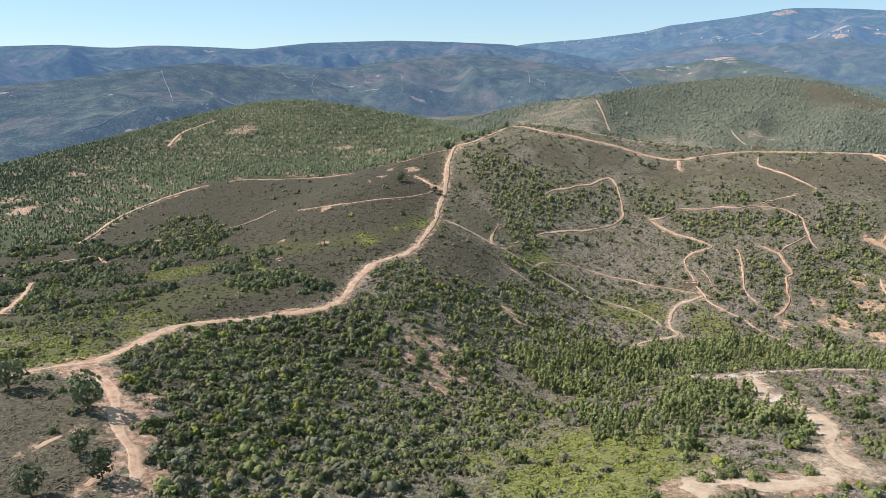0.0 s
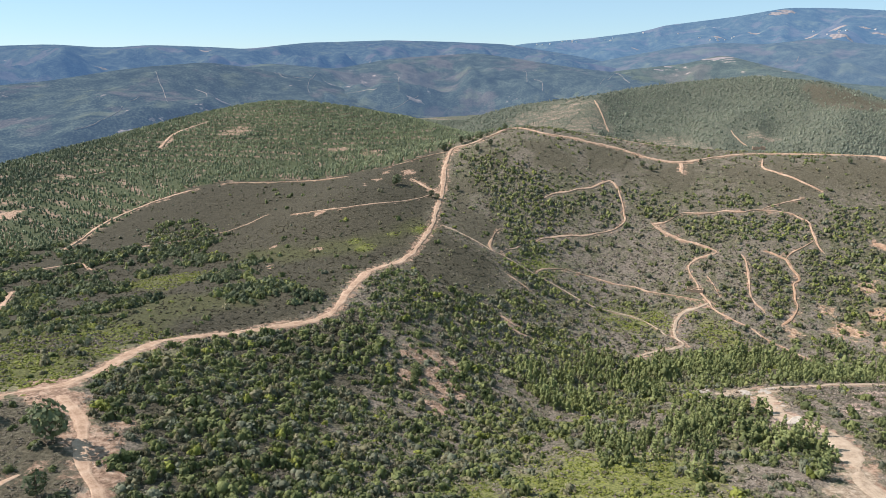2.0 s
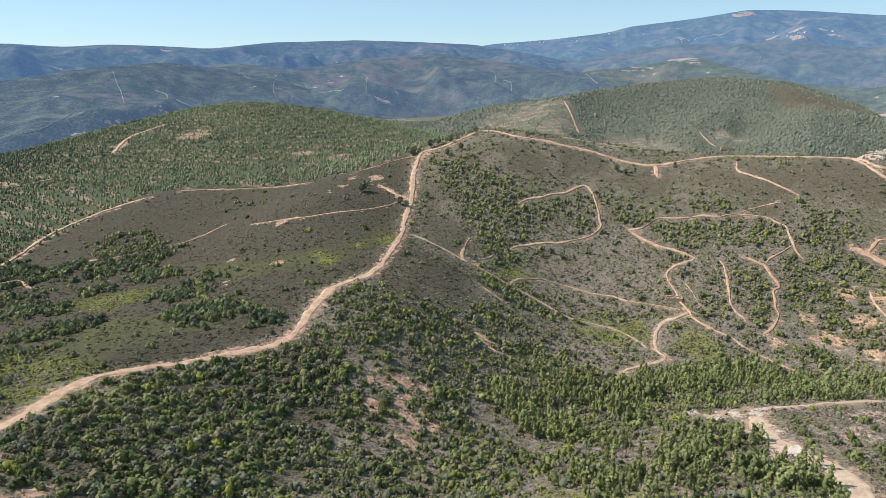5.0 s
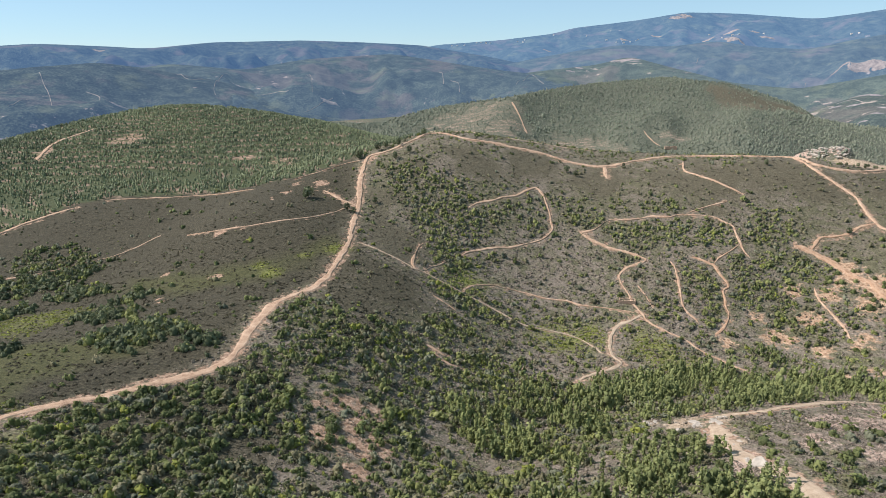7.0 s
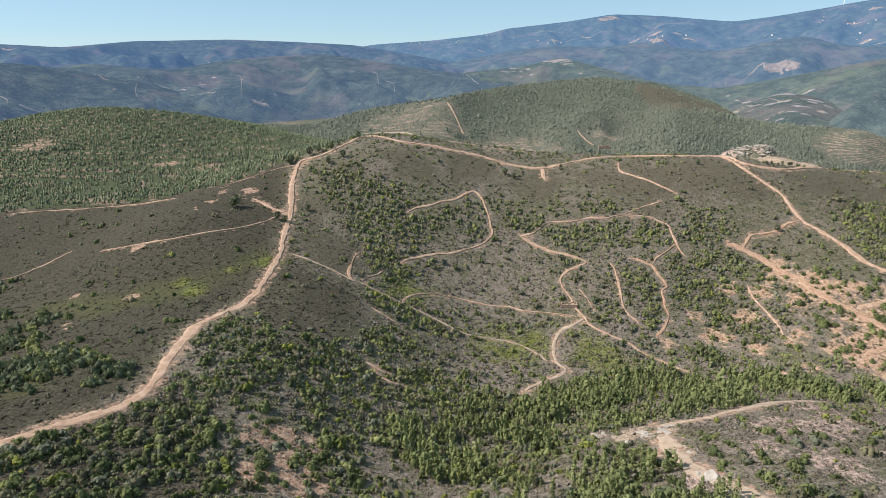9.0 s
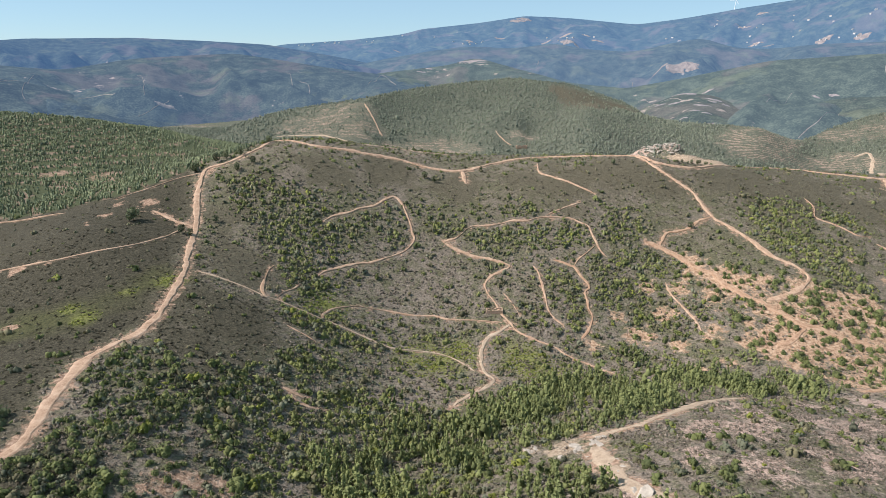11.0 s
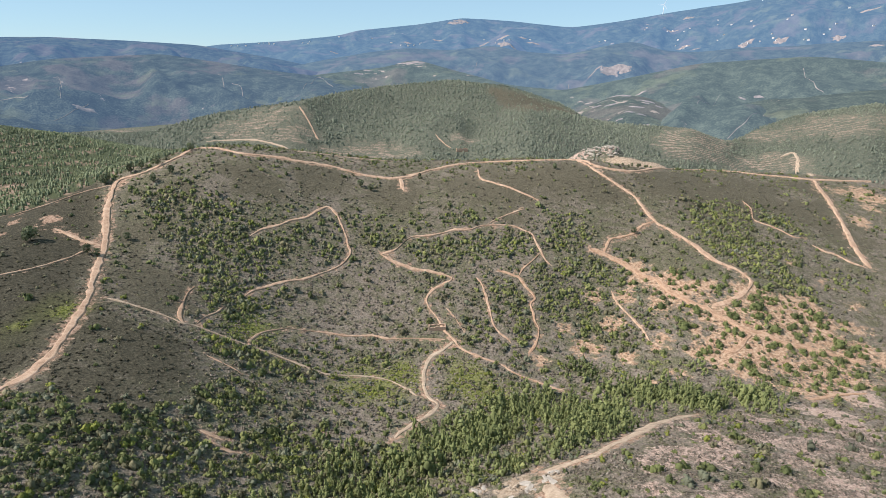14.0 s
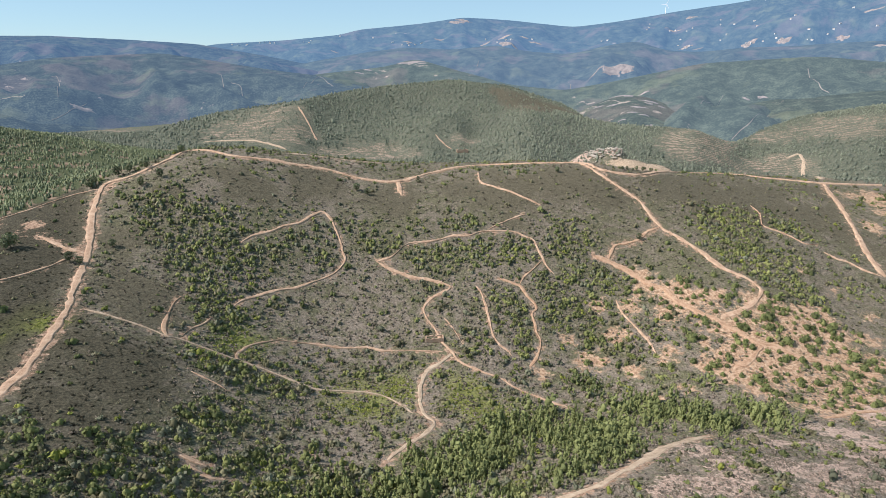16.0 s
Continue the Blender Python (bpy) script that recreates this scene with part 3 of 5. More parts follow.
THICKET_MIDDLE = [
    (55, 207, 10), (-51, 201, 9), (-33, 213, 10), (-62, 202, 9), (-40, 212, 9), (70, 212, 12), (-74, 197, 9), (-48, 211, 8), (38, 222, 13), (-63, 206, 9),
    (-85, 195, 9), (45, 233, 14), (-31, 230, 8), (-26, 232, 9), (33, 237, 14), (28, 240, 13), (0, 241, 10), (40, 241, 14), (65, 238, 13), (59, 242, 11),
    (-16, 246, 10), (63, 248, 12), (22, 254, 12), (-2, 255, 14), (39, 259, 14), (56, 257, 12), (10, 261, 14), (19, 262, 18),
]
THICKET_UPPER = [
    (-131, 204, 14), (-2, 262, 18), (42, 261, 11), (28, 270, 9), (-13, 272, 16), (43, 293, 10), (64, 318, 8), (38, 326, 8), (53, 327, 8), (103, 323, 8),
    (36, 338, 7), (-191, 272, 14), (180, 309, 12), (163, 322, 10), (188, 321, 10), (206, 312, 9), (178, 332, 10), (184, 330, 12), (49, 377, 12), (67, 378, 8),
    (48, 385, 10), (156, 357, 8), (186, 345, 12), (63, 388, 9), (46, 393, 12), (55, 395, 16), (65, 395, 14), (42, 401, 14),
]
THICKET_FAR = [
    (56, 403, 11), (226, 340, 9), (106, 398, 10), (84, 404, 7), (54, 410, 18), (250, 327, 9), (44, 415, 11), (45, 415, 16), (148, 392, 10), (247, 337, 9),
    (97, 410, 6), (135, 400, 5), (258, 332, 9), (64, 420, 14), (37, 424, 14), (124, 416, 5), (42, 432, 16), (240, 360, 6), (167, 404, 6), (192, 395, 10),
    (39, 440, 12), (40, 444, 9), (265, 360, 6), (370, 272, 10), (361, 297, 9), (352, 338, 18), (351, 350, 14), (386, 323, 16),
]
THICKET = THICKET_NEAR + THICKET_MIDDLE + THICKET_UPPER + THICKET_FAR
FRESH_GREEN_NEAR = [
    (21, 117, 13), (34, 118, 12), (28, 121, 10), (10, 127, 9), (49, 123, 8), (20, 138, 12), (43, 136, 14), (33, 143, 14), (54, 138, 10), (-108, 144, 9),
    (-84, 175, 8), (-93, 169, 8), (-103, 160, 12), (-107, 174, 16), (-123, 156, 19), (-117, 167, 19), (-112, 173, 14),
]
FRESH_GREEN_FAR = [
    (-104, 187, 12), (-96, 194, 9), (-114, 192, 16), (-131, 177, 16), (-107, 201, 10), (-131, 194, 14), (137, 279, 11), (97, 298, 13), (138, 293, 10), (-40, 317, 7),
    (113, 307, 8), (-46, 324, 4), (-27, 333, 4), (-10, 343, 5), (-139, 303, 16), (56, 345, 8), (-141, 306, 14),
]
FRESH_GREEN = FRESH_GREEN_NEAR + FRESH_GREEN_FAR
SAPLINGS = [
    (43, 232, 12), (73, 231, 15), (105, 252, 11), (130, 252, 11), (161, 258, 11), (178, 244, 11), (86, 178, 11), (75, 171, 14), (90, 151, 11),
    (90, 239, 12), (47, 211, 12), (137, 260, 11), (193, 271, 11), (129, 244, 12), (161, 253, 11), (192, 256, 11), (106, 241, 11), (204, 238, 8),
    (71, 252, 11), (55, 153, 11), (88, 179, 12), (233, 227, 8), (282, 220, 7),
]
LOW_SLOPES_NEAR = [
    (-67, 89, 6), (-70, 96, 7), (-73, 90, 8), (-81, 99, 8), (-87, 107, 7), (-89, 112, 10), (-87, 117, 10), (-83, 124, 6), (-94, 122, 11), (-67, 219, 11),
    (-86, 221, 17), (-96, 215, 19), (-107, 219, 17), (-56, 247, 12), (-72, 242, 17), (-61, 250, 12), (-86, 242, 14), (-105, 236, 17), (-96, 250, 19), (-52, 278, 11),
    (-61, 277, 17), (-4, 289, 11), (-49, 305, 19), (14, 313, 19), (-32, 312, 10),
]
LOW_SLOPES_MIDDLE = [
    (-17, 317, 14), (7, 323, 12), (-6, 323, 14), (-33, 321, 14), (-101, 306, 14), (-44, 338, 19), (-15, 348, 17), (-18, 349, 14), (20, 351, 12), (-38, 349, 14),
    (-79, 342, 11), (-128, 322, 17), (-76, 350, 22), (-74, 355, 19), (-113, 342, 14), (21, 372, 16), (-30, 371, 17), (-101, 367, 24),
    (-73, 378, 11), (-18, 390, 17), (-100, 376, 12), (13, 400, 11), (-71, 405, 26),
]
LOW_SLOPES_FAR = [
    (19, 419, 12), (-132, 391, 14), (-12, 425, 19), (40, 444, 10), (-8, 446, 17), (-145, 416, 26), (-129, 427, 14), (85, 449, 19), (-204, 396, 19), (166, 434, 17),
    (-139, 437, 38), (124, 458, 17), (-195, 420, 31), (237, 418, 31), (212, 432, 19), (-181, 439, 29), (301, 395, 19), (278, 413, 31), (343, 387, 24), (365, 372, 34),
    (422, 309, 17), (415, 336, 26), (407, 361, 36), (469, 361, 22),
]
LOW_SLOPES = LOW_SLOPES_NEAR + LOW_SLOPES_MIDDLE + LOW_SLOPES_FAR
GROVES = [
    (-230, 317, 14), (-193, 292, 14), (-167, 288, 12), (-131, 249, 10), (-188, 258, 12), (-168, 356, 12), (-102, 311, 12), (-71, 251, 10), (-59, 243, 8),
    (-198, 346, 12), (-219, 359, 12), (-256, 373, 14), (-214, 284, 12), (-248, 350, 12), (-281, 378, 12), (-191, 315, 8), (-154, 322, 8), (-79, 261, 8),
    (-162, 231, 10), (-141, 240, 9), (-154, 364, 13), (-103, 286, 12), (-136, 205, 10), (-134, 338, 12), (-106, 292, 13), (-80, 262, 12), (-189, 356, 10),
]
LONE_BUSHES_NEAR = [
    (59, 116), (57, 119), (63, 117), (66, 118), (70, 116), (72, 115), (78, 119), (84, 118), (-80, 107), (-3, 195),
    (-6, 197), (17, 201), (9, 201), (4, 203), (-9, 202), (2, 205), (9, 207), (-9, 206), (-9, 207), (-2, 211),
    (-16, 210), (-6, 214), (-18, 215), (-11, 218), (-18, 218), (5, 221), (-8, 220), (-6, 221), (-15, 225), (-9, 226),
    (-17, 228),
]
LONE_BUSHES_FAR = [
    (70, 275), (40, 289), (54, 308), (138, 297), (262, 227), (266, 223), (250, 260), (255, 257), (287, 223), (256, 270),
    (283, 249), (303, 219), (260, 277), (266, 271), (276, 261), (243, 301), (286, 254), (251, 298), (264, 301), (268, 298),
    (298, 267), (265, 309), (288, 287), (291, 288), (286, 300), (261, 326), (275, 315), (319, 281), (305, 300), (317, 286),
    (324, 307),
]
LONE_BUSHES = LONE_BUSHES_NEAR + LONE_BUSHES_FAR
LONE_TREES = [
    (-79, 118, 9), (-71, 101, 5), (-63, 94, 6), (-31, 414, 5), (278, 422, 4), (27, 458, 5), (37, 463, 5), (31, 480, 5), (145, 446, 5), (150, 441, 4), (345, 354, 4), (384, 324, 4), (-101, 125, 8), (286, 350, 4), (190, 454, 3), (-71, 87, 6),
    (322, 417, 2), (328, 414, 2.5), (333, 415, 2.5), (337, 413, 2), (341, 414, 3), (345, 412, 3.2), (350, 415, 2.5), (356, 414, 2), (352, 412, 2.6),
    (2, 470, 6), (16, 478, 6), (22, 480, 5), (-29, 416, 7), (11, 413, 4), (-6, 400, 5), (-2, 398, 4), (52, 508, 5), (4, 474, 5),
]
TERRACES = [
    (287, 944, 35), (323, 927, 35), (356, 901, 30), (247, 917, 30), (161, 505, 25), (177, 1075, 45), (225, 1096, 45), (223, 1016, 40), (752, 745, 40),
    (776, 724, 40), (721, 694, 35), (821, 660, 30), (843, 632, 30), (764, 661, 30), (965, 751, 45), (1046, 731, 50), (1026, 672, 50), (1093, 680, 50),
    (4, 1532, 40), (-25, 1447, 35), (470, 908, 18), (326, 437, 20),
]
# pale tracks on the far hills
FAR_TRACKS = [
    [(-475, 1860), (-414, 1663), (-371, 1698), (-358, 1816), (-357, 1836)],
    [(-358, 1784), (-337, 1617), (-323, 1563)],
    [(-146, 2004), (-129, 1971), (-106, 1634), (-105, 1602)],
    [(-240, 1621), (-204, 1635), (-162, 1618)],
    [(-544, 931), (-526, 969), (-523, 1023), (-543, 1079)],
    [(-657, 1479), (-622, 1411), (-577, 1326), (-474, 1100)],
    [(267, 2054), (269, 1977), (229, 1642)],
    [(287, 1935), (305, 1887), (257, 1609)],
    [(447, 1771), (551, 1997), (556, 1857)],
    [(-118, 1540), (-88, 1562), (-56, 1611)],
    [(-546, 1416), (-520, 1406), (-509, 1380)],
    [(-567, 1156), (-583, 1225), (-575, 1241)],
    [(1516, 1997), (1195, 1572)],
    [(1553, 1105), (1404, 973), (1383, 935)],
    [(1018, 1249), (1049, 1245), (1027, 1182)],
    [(1059, 990), (1264, 1107)],
    [(1330, 2394), (1385, 2469)],
    [(973, 838), (994, 840), (1025, 843), (1090, 872), (1162, 910)],
]
# clearings on the far hills: x, y, radius
CLEARINGS_NEAR = [
    (-485, 971, 8), (-482, 1396, 10), (1027, 1129, 13), (-63, 1588, 12), (1106, 1177, 11), (1104, 1269, 20), (768, 2239, 10), (813, 2279, 11), (1010, 2243, 13),
    (1601, 1897, 11), (1663, 1863, 14), (1629, 1900, 34), (1015, 2305, 34), (972, 2332, 14), (1607, 1951, 18), (-1238, 2341, 12), (2450, 1442, 17), (-1023, 2798, 19),
    (1767, 2855, 26),
]
CLEARINGS_FAR = [
    (2703, 2011, 20), (2840, 1829, 15), (2649, 2142, 20), (2548, 2345, 16), (2574, 2441, 20), (1039, 3401, 14), (2051, 3012, 22), (1829, 3174, 19), (1928, 3123, 24),
    (1453, 3401, 21), (3188, 1912, 23), (3185, 1947, 20), (2070, 3170, 23), (1702, 3492, 17), (2771, 2735, 21), (1902, 3661, 28), (1956, 3673, 35), (3163, 2968, 21),
]
CLEARINGS_EAST = [
    (998, 1224, 7), (1008, 1189, 8), (1098, 1242, 6), (1223, 1317, 9), (1088, 1157, 7), (1105, 1138, 5), (952, 1065, 6), (956, 1037, 6),
    (897, 1036, 4), (922, 992, 6), (1282, 1060, 6), (1317, 1044, 7),
]
CLEARINGS = CLEARINGS_EAST + CLEARINGS_NEAR + CLEARINGS_FAR
# houses of the far villages
HOUSES = [
    (1412, 3830), (1369, 3268), (1406, 3275), (1488, 3364), (1538, 3397), (1377, 3425), (1931, 3344), (1732, 2890), (1898, 3074),
    (1840, 2928), (2070, 3170), (1259, 4007), (2931, 3076), (2827, 2988), (2721, 2708), (2790, 2733), (2694, 2563), (2435, 2874),
    (2422, 2906), (2590, 2511), (2582, 2430), (2555, 2421), (2696, 2343), (2646, 2154), (2654, 2132), (2679, 2092), (2703, 2042),
    (2699, 2022), (2743, 1918), (2746, 1901), (2846, 1877), (2819, 1882), (2895, 2321), (2749, 2188), (2886, 2517), (2840, 2391),
    (2929, 1742), (2778, 2041), (3005, 1906), (758, 3988), (788, 3999), (818, 3989), (844, 3980), (1014, 3967), (1041, 3936),
    (599, 3978), (630, 3953),
]

# ---- the ground ----
def spread(x, y, blobs, soft=0.9):
    """How far a place lies inside round patches: 1 within, fading to 0."""
    wob = rough(x, y, 16.0, 4, 31)
    best = np.zeros(np.shape(x))
    for cx, cy, r in blobs:
        d = np.hypot(x - cx, y - cy) / r
        best = np.maximum(best, np.clip((1.45 + 1.1 * wob - d) / soft, 0, 1))
    return best


# outlines of thickets, greener heath and the bare hillside
HOLLOW_BUSHES = [(-179, 355), (-190, 395), (-181, 409), (-157, 403), (-142, 378), (-139, 350)]
GULLY_THICKET = [(21, 450), (37, 449), (61, 436), (75, 416), (81, 405), (67, 395), (58, 385), (65, 370), (58, 346), (43, 345), (41, 372), (33, 384), (33, 405), (24, 418), (17, 437)]
EAST_GULLY = [(328, 351), (352, 338), (361, 312), (361, 297), (345, 278), (342, 262), (324, 263), (325, 284), (321, 303), (319, 325)]
BOWL_HEART = [(181, 355), (193, 346), (195, 326), (175, 301), (169, 306), (171, 331)]
BOWL_EAST = [(212, 348), (245, 346), (261, 331), (257, 309), (241, 280), (223, 279), (205, 294), (198, 311), (199, 325)]
BOWL_RIM = [(150, 396), (201, 383), (225, 373), (220, 360), (196, 362), (161, 375), (144, 389)]
BOWL_NOTCH = [(243, 376), (271, 374), (265, 356), (248, 349), (228, 359)]
BANK = [(36, 338), (60, 329), (81, 315), (70, 305), (54, 310), (36, 320)]
SLOPE_FOOT = [(11, 270), (30, 276), (55, 273), (89, 255), (82, 240), (5, 248)]
THICKET_OUTLINES = (GULLY_THICKET, EAST_GULLY, BOWL_HEART, BOWL_EAST, BOWL_RIM, BOWL_NOTCH, BANK, SLOPE_FOOT, HOLLOW_BUSHES)
OLIVE_STREAK = [(-112, 345), (-74, 330), (-36, 336), (-10, 351), (-13, 332), (-49, 313), (-79, 305), (-106, 327)]
OLIVE_HOLLOW = [(-125, 225), (-132, 256), (-118, 269), (-72, 244), (-84, 233), (-98, 213), (-103, 190)]
OLIVE_FIELD = [(-176, 222), (-152, 227), (-119, 221), (-94, 215), (-94, 190), (-97, 161), (-108, 144), (-118, 145)]
OLIVE_OUTLINES = (OLIVE_STREAK, OLIVE_HOLLOW, OLIVE_FIELD)
FRESH_MEADOW = [(10, 107), (21, 138), (36, 158), (52, 161), (61, 136), (65, 116), (54, 115), (44, 108)]
EUCALYPTUS_BAND = [(84, 241), (106, 258), (141, 261), (178, 257), (202, 268), (211, 250), (230, 252), (242, 230), (211, 209), (188, 222), (161, 217), (129, 213), (114, 212)]
DARK_CORNER = [(-112, 122), (-103, 130), (-88, 131), (-77, 121), (-67, 106), (-66, 90), (-70, 76), (-90, 80)]
DARK_SLOPE = [(-2, 345), (28, 335), (35, 300), (20, 275), (4, 249), (-12, 249), (-18, 291)]
BARE_SCAR = [(-18, 219), (-7, 231), (2, 223), (11, 216), (13, 198), (7, 183), (-3, 181), (-10, 194), (-15, 206)]
BROWN_FLANK = [(655, 1150), (700, 1205), (745, 1145), (786, 1088), (788, 1030), (720, 985), (650, 948), (622, 958), (636, 1016), (638, 1060), (650, 1110)]
PINK_CLEARING = [(696, 1028), (741, 1031), (767, 1014), (719, 1014)]
SAND_FACE = [(426, 549), (443, 536), (478, 500), (460, 480), (425, 513), (408, 530)]
ROCK_FACE = [(413, 586), (430, 574), (458, 549), (448, 538), (425, 556), (406, 572)]
TERRACE_NORTH = [(264, 952), (323, 997), (380, 971), (382, 888), (320, 880), (260, 905)]
TERRACE_EAST = [(721, 772), (916, 912), (999, 926), (978, 842), (801, 691), (698, 654), (639, 657)]
TERRACE_SLOPE = [(1069, 753), (1136, 738), (1120, 700), (1040, 690), (990, 700)]
TERRACE_FOOT = [(825, 690), (870, 690), (880, 660), (860, 630), (834, 625), (760, 655)]
TERRACE_OUTLINES = (TERRACE_NORTH, TERRACE_EAST, TERRACE_SLOPE, TERRACE_FOOT)
HEATH_CORNER = [(-85, 151), (-77, 193), (-69, 203), (-54, 214), (-44, 238), (-22, 221), (-23, 184), (-33, 120), (-50, 100), (-62, 112)]
RED_HILLSIDE = [(267, 333), (279, 320), (287, 307), (306, 297), (321, 294), (320, 277), (324, 263), (327, 246), (328, 229), (286, 206), (260, 210), (273, 228), (256, 232), (251, 241), (241, 250), (248, 266), (271, 270), (263, 284), (259, 302), (255, 320)]


def within(x, y, outline, soft=10.0, uneven=9.0):
    """How far a place lies inside an outline with an uneven edge: 1 well within, fading to 0."""
    p = np.array(outline, float)
    q = np.roll(p, -1, axis=0)
    inside, best = np.zeros(np.shape(x), bool), np.full(np.shape(x), 1e9)
    for (ax, ay), (bx, by) in zip(p, q):
        u = np.clip(((x - ax) * (bx - ax) + (y - ay) * (by - ay)) / max((bx - ax) ** 2 + (by - ay) ** 2, 1e-9), 0, 1)
        best = np.minimum(best, np.hypot(x - ax - u * (bx - ax), y - ay - u * (by - ay)))
        cross = (ay > y) != (by > y)
        inside ^= cross & (x < (bx - ax) * (y - ay) / (by - ay if by != ay else 1e-9) + ax)
    return np.clip((np.where(inside, best, -best) + uneven * rough(x, y, 15.0, 4, 35)) / soft + 0.5, 0, 1)


def thickets(x, y, soft=1.3):
    """Where bushes close up into thickets."""
    return np.maximum.reduce([spread(x, y, THICKET, soft)] + [within(x, y, o) for o in THICKET_OUTLINES])


def terraced(x, y):
    """Stepped hillsides cleared for planting."""
    return np.maximum.reduce([spread(x, y, TERRACES)] + [within(x, y, outline, 20.0, 16.0) for outline in TERRACE_OUTLINES])


def facing(x, y):
    """Ground that does not fall away behind a crest."""
    a, r = bearing(x, y)
    a = np.radians(a)
    return land(x + 12 * np.sin(a), y + 12 * np.cos(a)) - land(x, y) > -1.6


def olive(x, y):
    """Greener low heath."""
    return np.maximum.reduce([within(x, y, o, 16.0, 14.0) for o in OLIVE_OUTLINES])


EDGE = [(-420, 250), (-300, 330), (-231, 378), (-212, 432), (-190, 460), (-170, 472), (-97, 464), (-36, 458), (10, 480), (40, 496), (59, 520), (110, 512), (150, 505)]


def plantation(x, y):
    """The planted hillside behind the long boundary track."""
    line = np.interp(x, [e[0] for e in EDGE], [e[1] for e in EDGE])
    return (y > line + 4) & (bearing(x, y)[0] < 6.2) & (y < 1000)


def wooded(x, y):
    a, r = bearing(x, y)
    return np.clip((r - 600) / 120, 0, 1)


# the ridge that the main track follows: heath lies west of it
RIDGE_LINE = [(-107, 134), (-93, 144), (-91, 154), (-92, 171), (-91, 188), (-84, 199), (-73, 208), (-63, 217), (-43, 232), (-39, 252), (-35, 276), (-27, 289), (-18, 301), (-10, 328), (-5, 351), (-2, 384), (1, 410), (3, 437), (6, 459)]


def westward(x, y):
    """West of the ridge and in three outlines the heather is darker, slightly greener."""
    return np.maximum(np.clip((np.interp(y, [p[1] for p in RIDGE_LINE], [p[0] for p in RIDGE_LINE]) - x) / 12, 0, 1) * (y < 520), np.maximum(0.65 * within(x, y, DARK_SLOPE, 14.0), 0.7 * within(x, y, HEATH_CORNER, 10.0, 8.0), within(x, y, DARK_CORNER, 6.0, 4.0)))


def heathy(x, y):
    """Low brown heather: on the smooth slopes and over the upper bowl."""
    a, r = bearing(x, y)
    ridge_line = np.interp(y, [p[1] for p in RIDGE_LINE], [p[0] for p in RIDGE_LINE])
    west = np.clip((ridge_line - 2 - x) / 8, 0, 1) * np.clip((y - 190) / 15, 0, 1) * (y < 520) * np.clip(0.95 + 0.5 * rough(x, y, 40.0, 3, 33), 0, 1)
    return np.maximum.reduce([spread(x, y, LOW_SLOPES, 1.2), 0.2 * np.clip((r - 300) / 90, 0, 1) * (r < 640), west, 0.5 * within(x, y, DARK_SLOPE, 14.0), 0.55 * within(x, y, HEATH_CORNER, 10.0, 8.0), within(x, y, DARK_CORNER, 6.0, 4.0), within(x, y, BROWN_FLANK, 15.0, 14.0)])


CELL, X0, Y0 = 1.0, -320, 60
verge = np.zeros((720, 920))


def along(points, step):
    """Even steps along a smooth line through the points: places and directions."""
    p = np.array(points, float)
    p = np.vstack([2 * p[0] - p[1], p, 2 * p[-1] - p[-2]])
    fine = []
    for i in range(1, len(p) - 2):
        for u in np.linspace(0, 1, 14, endpoint=False):
            a, b, c, d = p[i - 1], p[i], p[i + 1], p[i + 2]
            fine.append(0.5 * (2 * b + (c - a) * u + (2 * a - 5 * b + 4 * c - d) * u * u + (3 * b - a - 3 * c + d) * u ** 3))
    fine = np.array(fine + [p[-2]])
    s = np.r_[0, np.cumsum(np.hypot(*np.diff(fine, axis=0).T))]
    at = np.arange(0, s[-1] + step * 0.5, step)
    line = np.c_[np.interp(at, s, fine[:, 0]), np.interp(at, s, fine[:, 1])]
    way = np.gradient(line, axis=0)
    return line, way / np.maximum(np.hypot(way[:, 0], way[:, 1])[:, None], 1e-6)


LINES = {name: (width, *along(points, 1.0)) for name, (width, points) in TRACKS.items()}
for width, line, way in LINES.values():
    reach, edge = width / 2 + 0.1, 4.5 if width > 2.1 else 2.6
    for i in range(-9, 10):
        for j in range(-9, 10):
            d = math.hypot(i, j)
            u, v = (line[:, 0] - X0 + i).astype(int), (line[:, 1] - Y0 + j).astype(int)
            ok = (u >= 0) & (u < 920) & (v >= 0) & (v < 720)
            u, v = u[ok], v[ok]
            if d < reach + edge:
                verge[v, u] = np.maximum(verge[v, u], min(1.0, 1.0 - (d - reach) / edge) * (1.0 if width > 2.1 else 0.93))


def trodden(x, y):
    """Worn soil beside the tracks, fading out."""
    u, v = np.clip((x - X0).astype(int), 0, 919), np.clip((y - Y0).astype(int), 0, 719)
    return np.where((x > X0) & (x < X0 + 920) & (y > Y0) & (y < Y0 + 720), verge[v, u], 0)


def mesh_from(name, verts, faces, material, smooth=True, **values):
    """A mesh from arrays; values are numbers stored at its points."""
    me = bpy.data.meshes.new(name)
    verts, faces = np.asarray(verts, np.float32), np.asarray(faces, np.int32)
    n, k = faces.shape
    me.vertices.add(len(verts))
    me.vertices.foreach_set("co", verts.ravel())
    me.loops.add(n * k)
    me.loops.foreach_set("vertex_index", faces.ravel())
    me.polygons.add(n)
    me.polygons.foreach_set("loop_start", np.arange(0, n * k, k, dtype=np.int32))
    me.update(calc_edges=True)
    if smooth:
        me.polygons.foreach_set("use_smooth", np.ones(n, bool))
    for key, value in values.items():
        me.attributes.new(key, "FLOAT", "POINT").data.foreach_set("value", np.asarray(value, np.float32).ravel())
    me.materials.append(material)
    return me


